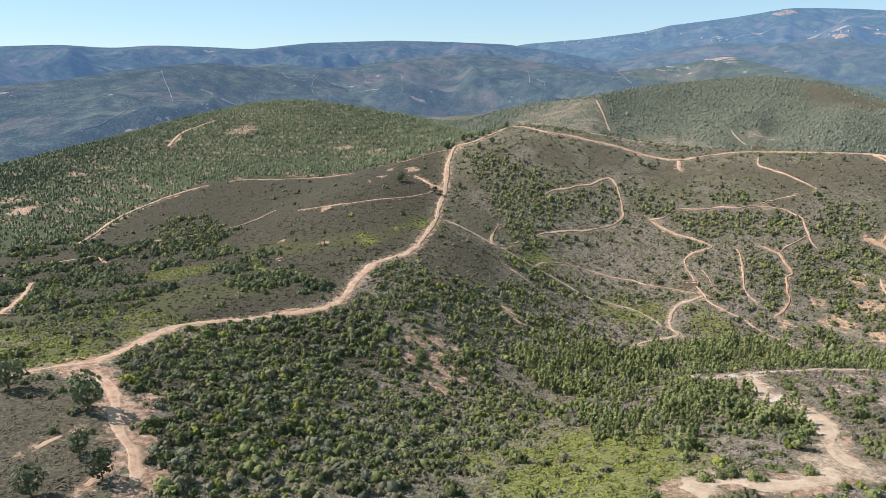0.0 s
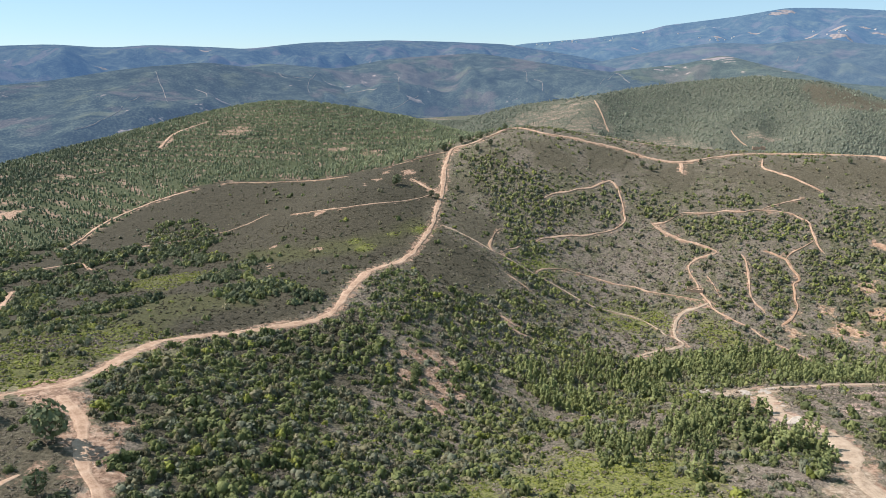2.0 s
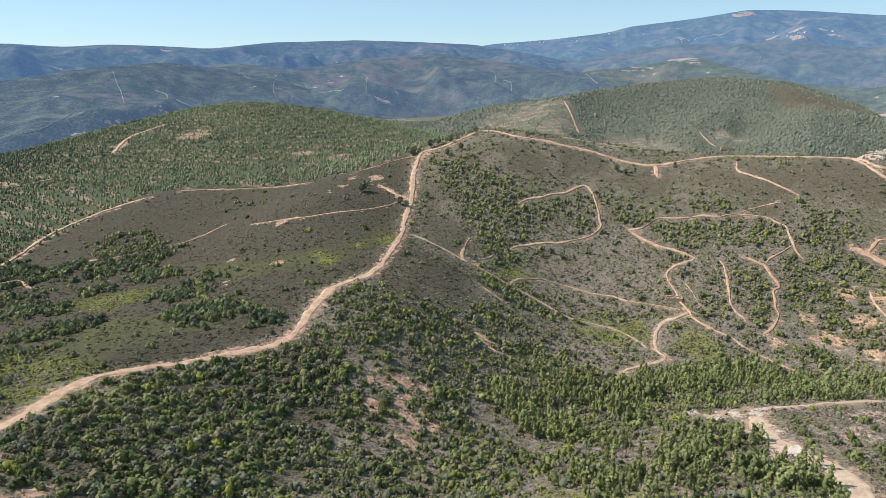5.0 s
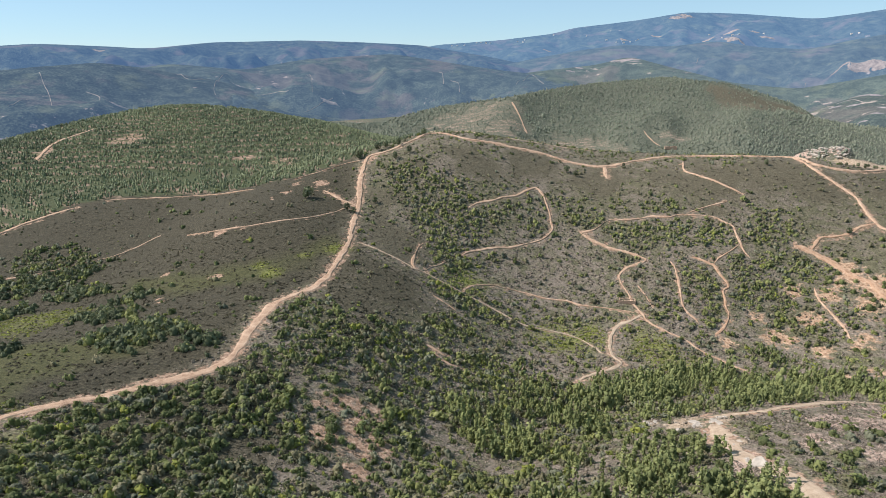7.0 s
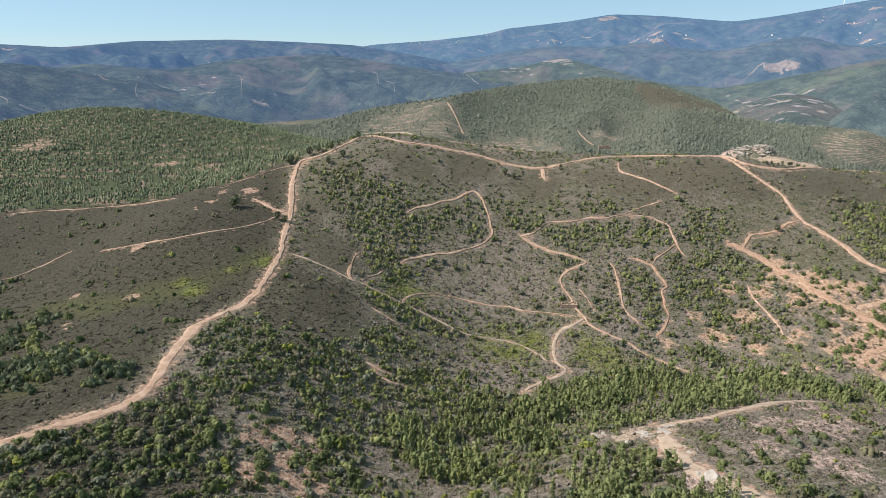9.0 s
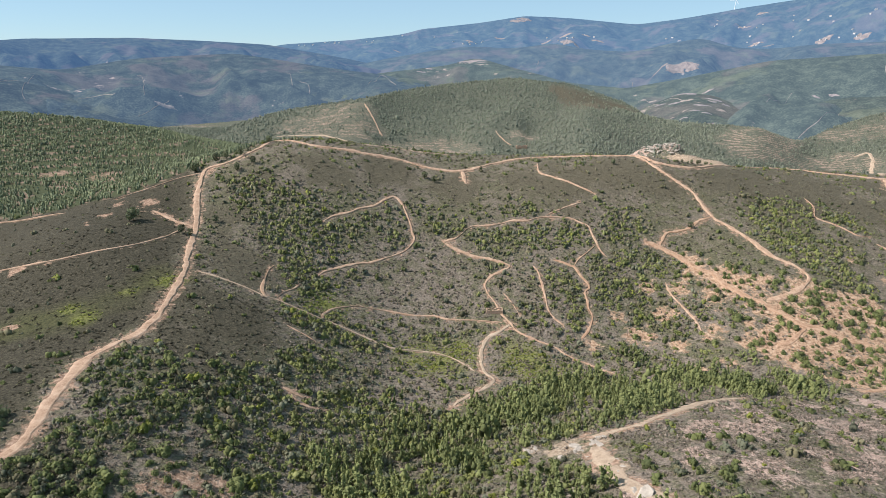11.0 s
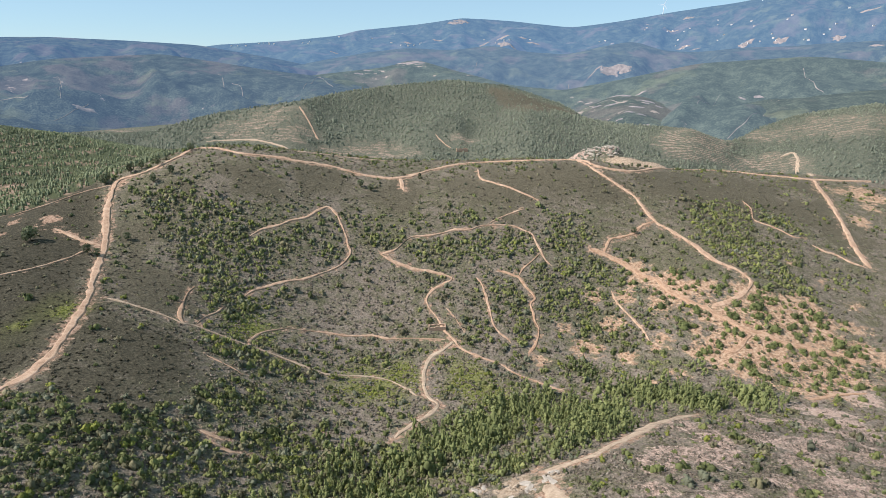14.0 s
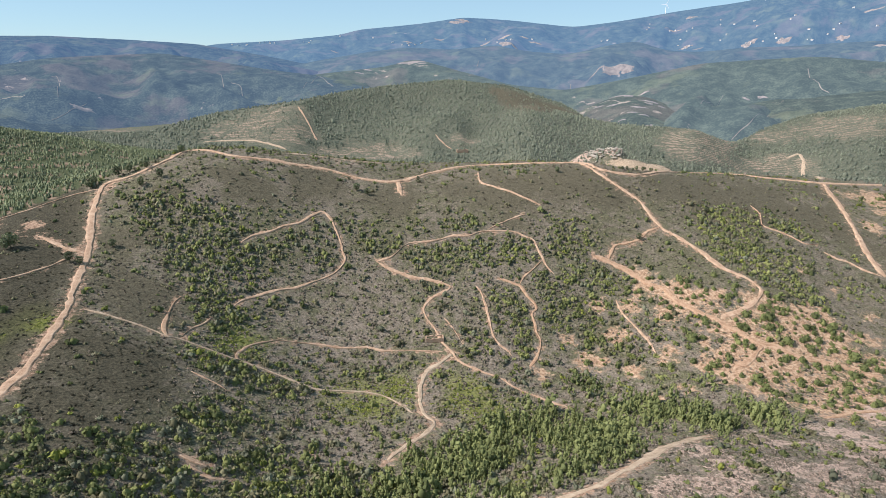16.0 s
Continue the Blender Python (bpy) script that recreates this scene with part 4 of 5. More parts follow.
def sheet(rows, columns, closed=False):
    """The faces of a grid of points."""
    i, j = np.meshgrid(np.arange(rows - 1), np.arange(columns if closed else columns - 1), indexing="ij")
    a, b = i * columns + j, i * columns + (j + 1) % columns
    return np.stack([a, a + columns, b + columns, b], -1).reshape(-1, 4)


angles = np.r_[np.arange(-76, 73, 0.45), np.arange(76, 284, 4.0)]
radii = np.r_[0.01, 5, 15, 30, 45 * np.exp(np.arange(0, math.log(700 / 45), 0.0118)), 700 * np.exp(np.arange(0.012, math.log(4900 / 700), 0.016)), 4950]
rr, aa = np.meshgrid(radii, np.radians(angles), indexing="ij")
gx, gy = 15 + rr * np.sin(aa), 50 + rr * np.cos(aa)
gz = land(gx, gy)
planted = plantation(gx, gy)
ground = new("ground", mesh_from("ground", np.stack([gx, gy, gz], -1).reshape(-1, 3), sheet(len(radii), len(angles), True), SCRUBLAND,
             bare=np.maximum.reduce([spread(gx, gy, BARE_EARTH) * np.where(gy > 470, 0.6, 1.0), 0.7 * trodden(gx, gy), within(gx, gy, BARE_SCAR, 8.0) * np.clip(0.6 + 0.8 * rough(gx, gy, 11.0, 3, 39), 0, 0.95)]), red=np.maximum.reduce([0.8 * spread(gx, gy, RED_SLOPE), 0.86 * spread(gx, gy, RED_HALO, 1.3), within(gx, gy, RED_HILLSIDE) * np.clip(0.88 + 0.75 * rough(gx, gy, 17.0, 3, 37), 0, 0.95)]), pale=np.maximum.reduce([spread(gx, gy, PALE_SLOPE, 1.3), 0.8 * within(gx, gy, ROCK_FACE), within(gx, gy, PINK_CLEARING, 8.0)]), sand=np.maximum(spread(gx, gy, SANDY_FLOOR), within(gx, gy, SAND_FACE, 6.0, 4.0)),
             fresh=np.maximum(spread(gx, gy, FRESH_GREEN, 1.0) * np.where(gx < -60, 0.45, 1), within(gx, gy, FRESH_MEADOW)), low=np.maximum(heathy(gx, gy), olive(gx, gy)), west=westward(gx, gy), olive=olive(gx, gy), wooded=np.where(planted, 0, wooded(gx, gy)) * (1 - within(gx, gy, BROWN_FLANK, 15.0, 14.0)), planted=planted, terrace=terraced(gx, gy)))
tagged(ground, "dry hilly ground with scrub and bare reddish soil", "ground", kind="structure")

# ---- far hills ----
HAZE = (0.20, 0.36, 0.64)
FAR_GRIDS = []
# emission of each range, put in for the haze before it
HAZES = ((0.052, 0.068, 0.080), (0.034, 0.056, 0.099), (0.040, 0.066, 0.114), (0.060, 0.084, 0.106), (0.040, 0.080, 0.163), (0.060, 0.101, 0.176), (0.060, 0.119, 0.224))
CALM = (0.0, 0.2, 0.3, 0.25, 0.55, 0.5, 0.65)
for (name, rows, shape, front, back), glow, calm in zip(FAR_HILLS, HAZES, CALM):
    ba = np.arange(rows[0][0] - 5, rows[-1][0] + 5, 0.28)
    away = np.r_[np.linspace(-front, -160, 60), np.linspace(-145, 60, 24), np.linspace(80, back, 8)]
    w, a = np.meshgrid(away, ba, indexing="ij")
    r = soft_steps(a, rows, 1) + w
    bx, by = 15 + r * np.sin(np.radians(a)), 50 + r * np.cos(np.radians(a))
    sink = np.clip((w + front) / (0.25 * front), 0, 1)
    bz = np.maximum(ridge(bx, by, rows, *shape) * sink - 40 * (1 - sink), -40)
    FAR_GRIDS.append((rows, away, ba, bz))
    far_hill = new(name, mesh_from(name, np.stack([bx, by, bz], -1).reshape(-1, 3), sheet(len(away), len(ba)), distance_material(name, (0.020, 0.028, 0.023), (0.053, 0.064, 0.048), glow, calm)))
    tagged(far_hill, "distant wooded hills, blue with haze", "hills", kind="structure")

def on_mesh(x, y):
    """The height of the far hills' own faces, or of the ground."""
    x, y = np.asarray(x, float), np.asarray(y, float)
    z = land(x, y)
    a, r = bearing(x, y)
    for rows, away, ba, bz in FAR_GRIDS:
        w = r - soft_steps(a, rows, 1)
        u = np.clip(np.interp(w, away, np.arange(len(away))), 0, len(away) - 1.001)
        v = np.clip(np.interp(a, ba, np.arange(len(ba))), 0, len(ba) - 1.001)
        i, j = u.astype(int), v.astype(int)
        u, v = u - i, v - j
        h = (bz[i, j] * (1 - v) + bz[i, j + 1] * v) * (1 - u) + (bz[i + 1, j] * (1 - v) + bz[i + 1, j + 1] * v) * u
        z = np.where((w > away[0]) & (w < away[-1]) & (a > ba[0]) & (a < ba[-1]), np.maximum(z, h), z)
    return z


# ---- tracks ----
def make_track(name, material, label):
    width, line, way = LINES[name]
    side = np.c_[way[:, 1], -way[:, 0]]
    s = np.arange(len(line)) * 1.0
    n = sum(map(ord, name))
    worn_out = np.clip(0.9 + 1.5 * rough(s, s * 0 + 2 * n, 17.0, 3, 64), 0.12, 1.15) if width < 2.1 else 1.0
    left = width / 2 * worn_out * (0.9 + 0.9 * rough(s, s * 0 + n, 17.0, 4, 60) + 0.7 * rough(s, s * 0 + n, 3.6, 2, 62))
    right = width / 2 * worn_out * (0.9 + 0.9 * rough(s, s * 0 - n, 17.0, 4, 61) + 0.7 * rough(s, s * 0 - n, 3.6, 2, 63))
    taper = np.clip(np.minimum(s, s[-1] - s) / 6.0, 0, 1)
    at = np.linspace(-1, 1, 9)
    off = np.where(at[None] < 0, at[None] * (left * (0.55 + 0.45 * taper))[:, None], at[None] * (right * (0.55 + 0.45 * taper))[:, None])
    x, y = line[:, 0, None] + side[:, 0, None] * off, line[:, 1, None] + side[:, 1, None] * off
    profile = np.array([-0.12, 0.3, 0.36, 0.32, 0.4, 0.32, 0.36, 0.3, -0.12])
    z = land(x, y) + profile[None] * np.clip((bearing(x, y)[1] - 60) / 220, 0.3, 2.0) + 0.05 * rough(x, y, 2.5, 2, 71) - 0.5 * (1 - taper[:, None]) ** 2
    ob = new("dirt_track", mesh_from("dirt_track", np.stack([x, y, z], -1).reshape(-1, 3), sheet(len(line), 9), material, across=np.broadcast_to((at + 1) / 2, x.shape)))
    return tagged(ob, label, "dirt track", group="dirt tracks", kind="structure")


for name in TRACKS:
    if name.startswith("red") or name in ("bowl_track_red", "bowl_track_red_branch", "cut_track"):
        make_track(name, RED_DIRT, "narrow reddish dirt track worn through the scrub")
    elif name in ("lower_track", "quarry_track", "quarry_floor_track", "outcrop_track", "valley_path", "terrace_track", "valley_road", "stream_road", "terrace_track_low"):
        make_track(name, PALE_DIRT, "pale sandy dirt track through the scrub")
    else:
        make_track(name, DIRT, "sandy orange dirt track through dry scrub")

# ---- plants ----
rng = np.random.default_rng(7)


def clump(count, width, height, leaf, shape, seed, rings=0, sides=6, thin=1.0):
    """A plant's crown of bent leaf clumps, about a close inner mass: points and four-cornered faces, on z = 0."""
    r = np.random.default_rng(seed)
    verts, faces = [], []
    if rings:
        for i in range(rings):
            e = 1.4 * i / (rings - 1)
            q = 0.7 * math.cos(e) ** 0.7
            for k in range(sides):
                a = (k + 0.5 * (i % 2)) * 2 * math.pi / sides
                w = q * r.uniform(0.75, 1.2)
                h = math.sin(e) * height * 0.74 * r.uniform(0.8, 1.1) if i else -0.12
                verts.append((math.cos(a) * w * width, math.sin(a) * w * width, h))
        faces += [tuple(f) for f in sheet(rings, sides, True)[:, ::-1]]
    for k in range(count):
        if shape == "dome":
            a, e = r.uniform(0, 2 * math.pi), math.asin(r.uniform(0.05, 1))
            q = r.uniform(0.7, 1.0) * (1 + 0.22 * math.sin(3 * a + seed))
            c = np.array([math.cos(a) * math.cos(e) * q * width, math.sin(a) * math.cos(e) * q * width, math.sin(e) * q * height])
            n = np.array([c[0] / width, c[1] / width, c[2] / height + 0.35]) + r.normal(0, 0.4, 3)
        elif shape == "spire":
            a, h = r.uniform(0, 2 * math.pi), r.uniform(0.1, 1.0)
            q = width * (1.08 - h) ** 0.75 * r.uniform(0.45, 1.0)
            c = np.array([math.cos(a) * q, math.sin(a) * q, h * height])
            n = np.array([math.cos(a), math.sin(a), 0.55]) + r.normal(0, 0.45, 3)
        else:
            a, h = r.uniform(0, 2 * math.pi), r.uniform(0.22, 1.0)
            q = width * math.sqrt(max(0.05, 1 - ((h - 0.6) / 0.45) ** 2)) * r.uniform(0.55, 1.0) * (1 + 0.2 * math.sin(2 * a + seed))
            c = np.array([math.cos(a) * q, math.sin(a) * q, h * height])
            n = np.array([math.cos(a), math.sin(a), (h - 0.45) * 2]) + r.normal(0, 0.5, 3)
        n /= np.linalg.norm(n)
        u = np.cross(n, r.normal(0, 1, 3))
        u /= np.linalg.norm(u)
        v = np.cross(n, u)
        s = leaf * r.uniform(0.6, 1.3)
        b = len(verts)
        for p, q in ((-1, -0.6), (0.2, -1), (1, 0.5), (-0.3, 1)):
            w = c + u * s * p * r.uniform(0.7, 1.2) + v * s * thin * q * r.uniform(0.7, 1.2) + n * s * r.uniform(-0.35, 0.35)
            verts.append((w[0], w[1], max(w[2], -0.05)))
        faces.append((b, b + 1, b + 2, b + 3))
    return np.array(verts), np.array(faces).reshape(-1, 4)


def scatter(name, places, sizes, kinds, material, label, category, heights=None, tones=None):
    """ONE mesh of many plants nobody could count."""
    x, y = places
    n = len(x)
    z = land(x, y)
    pick, turn = rng.integers(0, len(kinds), n), rng.uniform(0, 2 * math.pi, n)
    heights = sizes if heights is None else heights
    tones = rng.random(n) if tones is None else tones
    vs, fs, ts, base = [], [], [], 0
    for k, (kv, kf) in enumerate(kinds):
        i = np.where(pick == k)[0]
        if not len(i):
            continue
        c, s = np.cos(turn[i])[:, None], np.sin(turn[i])[:, None]
        px = (kv[None, :, 0] * c - kv[None, :, 1] * s) * sizes[i][:, None] + x[i][:, None]
        py = (kv[None, :, 0] * s + kv[None, :, 1] * c) * sizes[i][:, None] + y[i][:, None]
        pz = kv[None, :, 2] * heights[i][:, None] + z[i][:, None] - 0.05
        vs.append(np.stack([px, py, pz], -1).reshape(-1, 3))
        fs.append((kf[None] + (base + np.arange(len(i)) * len(kv))[:, None, None]).reshape(-1, 4))
        ts.append(np.repeat(tones[i], len(kv)))
        base += len(i) * len(kv)
    ob = new(name, mesh_from(name, np.vstack(vs), np.vstack(fs), material, False, tone=np.concatenate(ts)))
    return tagged(ob, label, category, kind="stuff")


def strew(count, near, far, left=-44, right=68):
    """Places spread evenly over the ground between two distances."""
    a = np.radians(rng.uniform(left, right, count))
    r = np.sqrt(rng.uniform(near ** 2, far ** 2, count))
    x, y = 15 + r * np.sin(a), 50 + r * np.cos(a)
    seen = (x > -0.78 * y - 14) & (x < 50 + 2.1 * np.maximum(y - 80, 0))
    return x[seen], y[seen]


def keep(x, y, chance):
    k = (rng.random(len(x)) < chance) & (trodden(x, y) < 0.8)
    return x[k], y[k]


def open_soil(x, y):
    return np.maximum.reduce([spread(x, y, BARE_EARTH), within(x, y, BARE_SCAR, 8.0) * np.clip(0.7 + 0.8 * rough(x, y, 11.0, 3, 39), 0, 0.95), spread(x, y, RED_SLOPE), 0.85 * spread(x, y, RED_HALO), within(x, y, RED_HILLSIDE) * np.clip(0.95 + 0.75 * rough(x, y, 17.0, 3, 37), 0, 0.97), 0.9 * spread(x, y, PALE_SLOPE), spread(x, y, SANDY_FLOOR)])


def unplanted(x, y):
    return np.where(plantation(x, y), 0.0, 1.0)


def patchy(x, y, size, seed):
    return np.clip(0.5 + 0.6 * rough(x, y, size, 4, seed) + rng.normal(0, 0.27, len(x)), 0, 1)


ROUND = ((0.86, -0.08), (1.0, 0.42), (0.7, 0.86), (0.06, 1.0))
SQUAT = ((0.92, -0.08), (0.86, 0.66), (0.06, 1.0))


def lobed(lobes, sides, profile, seed, width=0.5, height=0.5, leaves=0, leaf=0.1, rise=0.0):
    """A plant made of several ragged leafy domes grown into one another, with loose sprays: points and faces, on z = 0.
    rise sets the domes one above another, as on a sapling."""
    r = np.random.default_rng(seed)
    verts, faces = [], []
    for k in range(lobes):
        a = k * 2.4 + r.uniform(0, 1.2)
        if rise:
            u = k / max(1, lobes - 1)
            at = np.array([math.cos(a) * width * 0.35, math.sin(a) * width * 0.35, height * (0.06 + rise * u)])
            wide, high = width * (0.85 - 0.35 * u) * r.uniform(0.8, 1.15), height * (1 - rise) * r.uniform(0.85, 1.1)
        else:
            off = width * (r.uniform(0.05, 0.2) if k == 0 else r.uniform(0.45, 0.7))
            at = np.array([math.cos(a) * off, math.sin(a) * off, 0.0])
            wide, high = width * (r.uniform(0.55, 0.7) if k == 0 else r.uniform(0.35, 0.52)), height * (1.0 if k == 0 else r.uniform(0.55, 0.9))
        base = len(verts)
        for i, (w, h) in enumerate(profile):
            for j in range(sides):
                b = (j + 0.5 * (i % 2)) * 2 * math.pi / sides
                q = 0.78 * wide * w * r.uniform(0.7, 1.25)
                verts.append((at[0] + math.cos(b) * q, at[1] + math.sin(b) * q, at[2] + 0.84 * high * h * r.uniform(0.82, 1.12)))
        faces += [tuple(f + base) for f in sheet(len(profile), sides, True)[:, ::-1]]
        for q in range(leaves):
            b, e = r.uniform(0, 2 * math.pi), math.asin(r.uniform(0.05, 1.0))
            way = np.array([math.cos(b) * math.cos(e) ** 0.7, math.sin(b) * math.cos(e) ** 0.7, math.sin(e)])
            c = at + way * (wide, wide, high) * r.uniform(0.82, 1.12)
            n = way + r.normal(0, 0.55, 3)
            n /= np.linalg.norm(n)
            u = np.cross(n, r.normal(0, 1, 3))
            u *= leaf * r.uniform(0.6, 1.3) / np.linalg.norm(u)
            v = np.cross(n, u) * r.uniform(0.5, 0.9)
            m = len(verts)
            verts += [tuple(c - u), tuple(c + v + 0.2 * leaf * n), tuple(c + u), tuple(c - v)]
            faces.append((m, m + 1, m + 2, m + 3))
    v = np.array(verts)
    v[:, 2] = np.maximum(v[:, 2], -0.06)
    v[:, :2] *= (r.uniform(0.82, 1.2), r.uniform(0.82, 1.2))
    return v, np.array(faces).reshape(-1, 4)


TWIGS = [clump(8, 0.6, 0.5, 0.24, "dome", 100 + s, thin=0.4) for s in range(8)]
HUMMOCKS = [lobed(1, 3, SQUAT, 110 + s, 0.85, 0.5, 4, 0.24) for s in range(10)]
BUSHES_NEAR = [lobed(3, 5, ROUND, 120 + s, 0.54, leaves=12, leaf=0.1) for s in range(12)]
BUSHES_MID = [lobed(2, 4, SQUAT, 140 + s, 0.56, leaves=8, leaf=0.14) for s in range(12)]
BUSHES_FAR = [lobed(2, 3, SQUAT, 160 + s, 0.58, leaves=2, leaf=0.18) for s in range(12)]
YOUNG_NEAR = [lobed(4, 4, SQUAT, 180 + s, 0.19, 1.0, 8, 0.06, 0.66) for s in range(10)]
YOUNG_FAR = [lobed(3, 4, SQUAT, 200 + s, 0.19, 1.0, 5, 0.075, 0.6) for s in range(10)]
PINES = [lobed(1, 3, SQUAT, 220 + s, 0.30, 0.9, 1, 0.16) for s in range(8)]
CROWNS = [lobed(1, 3, SQUAT, 240 + s, 0.5, 0.8, 1, 0.2) for s in range(8)]


def nearness(x, y):
    return np.hypot(x - 15, y - 50)


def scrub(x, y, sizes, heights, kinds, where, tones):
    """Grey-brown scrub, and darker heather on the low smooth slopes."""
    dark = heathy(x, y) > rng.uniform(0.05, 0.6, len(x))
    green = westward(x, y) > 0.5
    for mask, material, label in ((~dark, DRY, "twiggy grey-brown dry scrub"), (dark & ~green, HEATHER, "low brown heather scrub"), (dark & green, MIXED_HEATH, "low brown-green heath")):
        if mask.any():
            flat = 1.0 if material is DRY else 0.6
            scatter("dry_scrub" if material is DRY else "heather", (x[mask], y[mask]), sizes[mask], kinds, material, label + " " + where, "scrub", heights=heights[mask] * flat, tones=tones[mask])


def by_distance(name, x, y, size, steps, material, label, category, heights, tones=None):
    """One kind of plant in bands, plainer as they stand farther off; steps: (reach, models, words)."""
    near, r = 0.0, nearness(x, y)
    for reach, models, words in steps:
        k = (r >= near) & (r < reach)
        near = reach
        if k.any():
            scatter(name, (x[k], y[k]), size[k], models, material, label + " " + words, category, heights=heights[k], tones=None if tones is None else tones[k])


# low dry scrub, twiggy where it stands nearest
x, y = strew(15000, 55, 190, -72, 68)
x, y = keep(x, y, (1 - 0.75 * open_soil(x, y)) * np.clip(0.9 - 0.75 * spread(x, y, FRESH_GREEN), 0, 1))
# scrub tone falls by up to half inside thickets
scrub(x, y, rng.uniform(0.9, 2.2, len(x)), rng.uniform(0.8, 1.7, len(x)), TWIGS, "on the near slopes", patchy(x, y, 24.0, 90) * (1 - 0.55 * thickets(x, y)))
x, y = strew(21000, 175, 360, -50, 68)
x, y = keep(x, y, (1 - 0.85 * open_soil(x, y)) * unplanted(x, y) * (1 - 0.5 * heathy(x, y)))
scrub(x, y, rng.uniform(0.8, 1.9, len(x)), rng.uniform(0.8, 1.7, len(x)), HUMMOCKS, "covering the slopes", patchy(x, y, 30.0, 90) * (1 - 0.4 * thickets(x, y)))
x, y = strew(15000, 360, 600)
x, y = keep(x, y, (1 - 0.93 * open_soil(x, y)) * unplanted(x, y) * (1 - 0.6 * heathy(x, y)))
scrub(x, y, rng.uniform(1.0, 2.2, len(x)), rng.uniform(0.7, 1.5, len(x)), HUMMOCKS, "on the farther slopes", patchy(x, y, 40.0, 90) * 0.9)
# dead grey twigs over the pale slope
x, y = strew(30000, 90, 260, 20, 68)
x, y = keep(x, y, 0.85 * spread(x, y, PALE_SLOPE, 1.2) * np.clip(0.7 + 0.9 * rough(x, y, 8.0, 3, 101), 0.1, 1))
scatter("dead_scrub", (x, y), rng.uniform(0.7, 1.9, len(x)), TWIGS, DRY, "dead grey twiggy scrub on a pale bare slope", "scrub", heights=rng.uniform(0.5, 1.3, len(x)))
# scrub on the ground under the flight and behind it
a, r = rng.uniform(0, 2 * math.pi, 5000), np.sqrt(rng.uniform(0, 130 ** 2, 5000))
x, y = 15 + r * np.sin(a), 50 + r * np.cos(a)
x, y = x[(r < 55) | (np.cos(a) < 0.1)], y[(r < 55) | (np.cos(a) < 0.1)]
x, y = keep(x, y, np.clip(0.5 + 0.8 * rough(x, y, 30.0, 3, 93), 0.1, 1))
green = rng.random(len(x)) < 0.3
scatter("dry_scrub", (x[~green], y[~green]), rng.uniform(0.9, 2.2, (~green).sum()), TWIGS, DRY, "twiggy grey-brown dry scrub below the flight", "scrub")
scatter("heath_bushes", (x[green], y[green]), rng.uniform(0.9, 2.6, green.sum()), BUSHES_FAR, HEATH, "olive-green heath bushes below the flight", "bushes")
# olive heath between the larger bushes
x, y = strew(40000, 62, 600, -72, 68)
x, y = keep(x, y, np.clip(0.42 + 0.9 * rough(x, y, 30.0, 4, 95) + 0.4 * thickets(x, y), 0.05, 1) * (1 - 0.85 * open_soil(x, y)) * unplanted(x, y) * (1 - 0.8 * heathy(x, y)) * np.where(nearness(x, y) > 345, 0.7, 1))
size = np.exp(rng.normal(0.25, 0.36, len(x)))
by_distance("heath_bushes", x, y, size, ((345, BUSHES_FAR, "on the slopes"), (900, HUMMOCKS, "on far slopes")), HEATH, "olive-green heath and rockrose bushes", "bushes", size * rng.uniform(0.75, 1.15, len(x)), patchy(x, y, 20.0, 92))
# bright low scrub
x, y = strew(110000, 55, 360, -72, 60)
x, y = keep(x, y, np.maximum(spread(x, y, FRESH_GREEN, 1.0), within(x, y, FRESH_MEADOW)) * np.clip(0.75 + 0.8 * rough(x, y, 9.0, 3, 94), 0.1, 1))
by_distance("fresh_scrub", x, y, rng.uniform(0.8, 1.7, len(x)), ((150, HUMMOCKS, "near the track"), (900, HUMMOCKS, "in the hollows")), FRESH, "bright yellow-green low scrub", "scrub", rng.uniform(0.5, 1.1, len(x)), patchy(x, y, 14.0, 96))
# rounded evergreen bushes, lighter along the valley, a few grey or bright
x, y = strew(150000, 55, 600, -72, 68)
thick = thickets(x, y)
calm = 1 - np.where(westward(x, y) > 0.9, 0.84, 0.9) * np.clip(1.2 * heathy(x, y), 0, 1) * (1 - np.clip(1.6 * thick, 0, 1))
patches = np.clip(0.45 + 1.1 * rough(x, y, 46.0, 4, 80), 0, 1)
x_chance = (0.05 + 0.22 * within(x, y, HEATH_CORNER, 10.0, 8.0) + 0.15 * within(x, y, DARK_SLOPE, 14.0) * np.clip((290 - y) / 30, 0, 1) + 0.24 * patches ** 1.7 + 1.15 * thick * np.clip(0.7 + 0.6 * rough(x, y, 14.0, 3, 81), 0.1, 1)) * calm
x_chance = x_chance * (1 - 0.85 * open_soil(x, y)) * (1 - spread(x, y, SANDY_FLOOR)) * (1 - 0.75 * np.maximum(spread(x, y, FRESH_GREEN), within(x, y, FRESH_MEADOW))) * unplanted(x, y) * (1 - trodden(x, y))
x_chance = np.maximum(x_chance, 0.06 * np.maximum(spread(x, y, RED_SLOPE, 1.5), within(x, y, RED_HILLSIDE)) + 0.03 * spread(x, y, PALE_SLOPE)) * np.interp(nearness(x, y), [140, 235], [2.9, 1.0])
x, y = keep(x, y, x_chance)
size = np.minimum(np.exp(rng.normal(0.82, 0.4, len(x))), 4.8)
low = np.clip((46 - land(x, y)) / 20, 0, 1) * (x > 5) > rng.uniform(0.1, 0.9, len(x))
low |= (thickets(x, y) > rng.uniform(0.1, 1.0, len(x))) & (x > 12)
odd = rng.random(len(x))
main = (odd >= 0.045) & (odd <= 0.62)
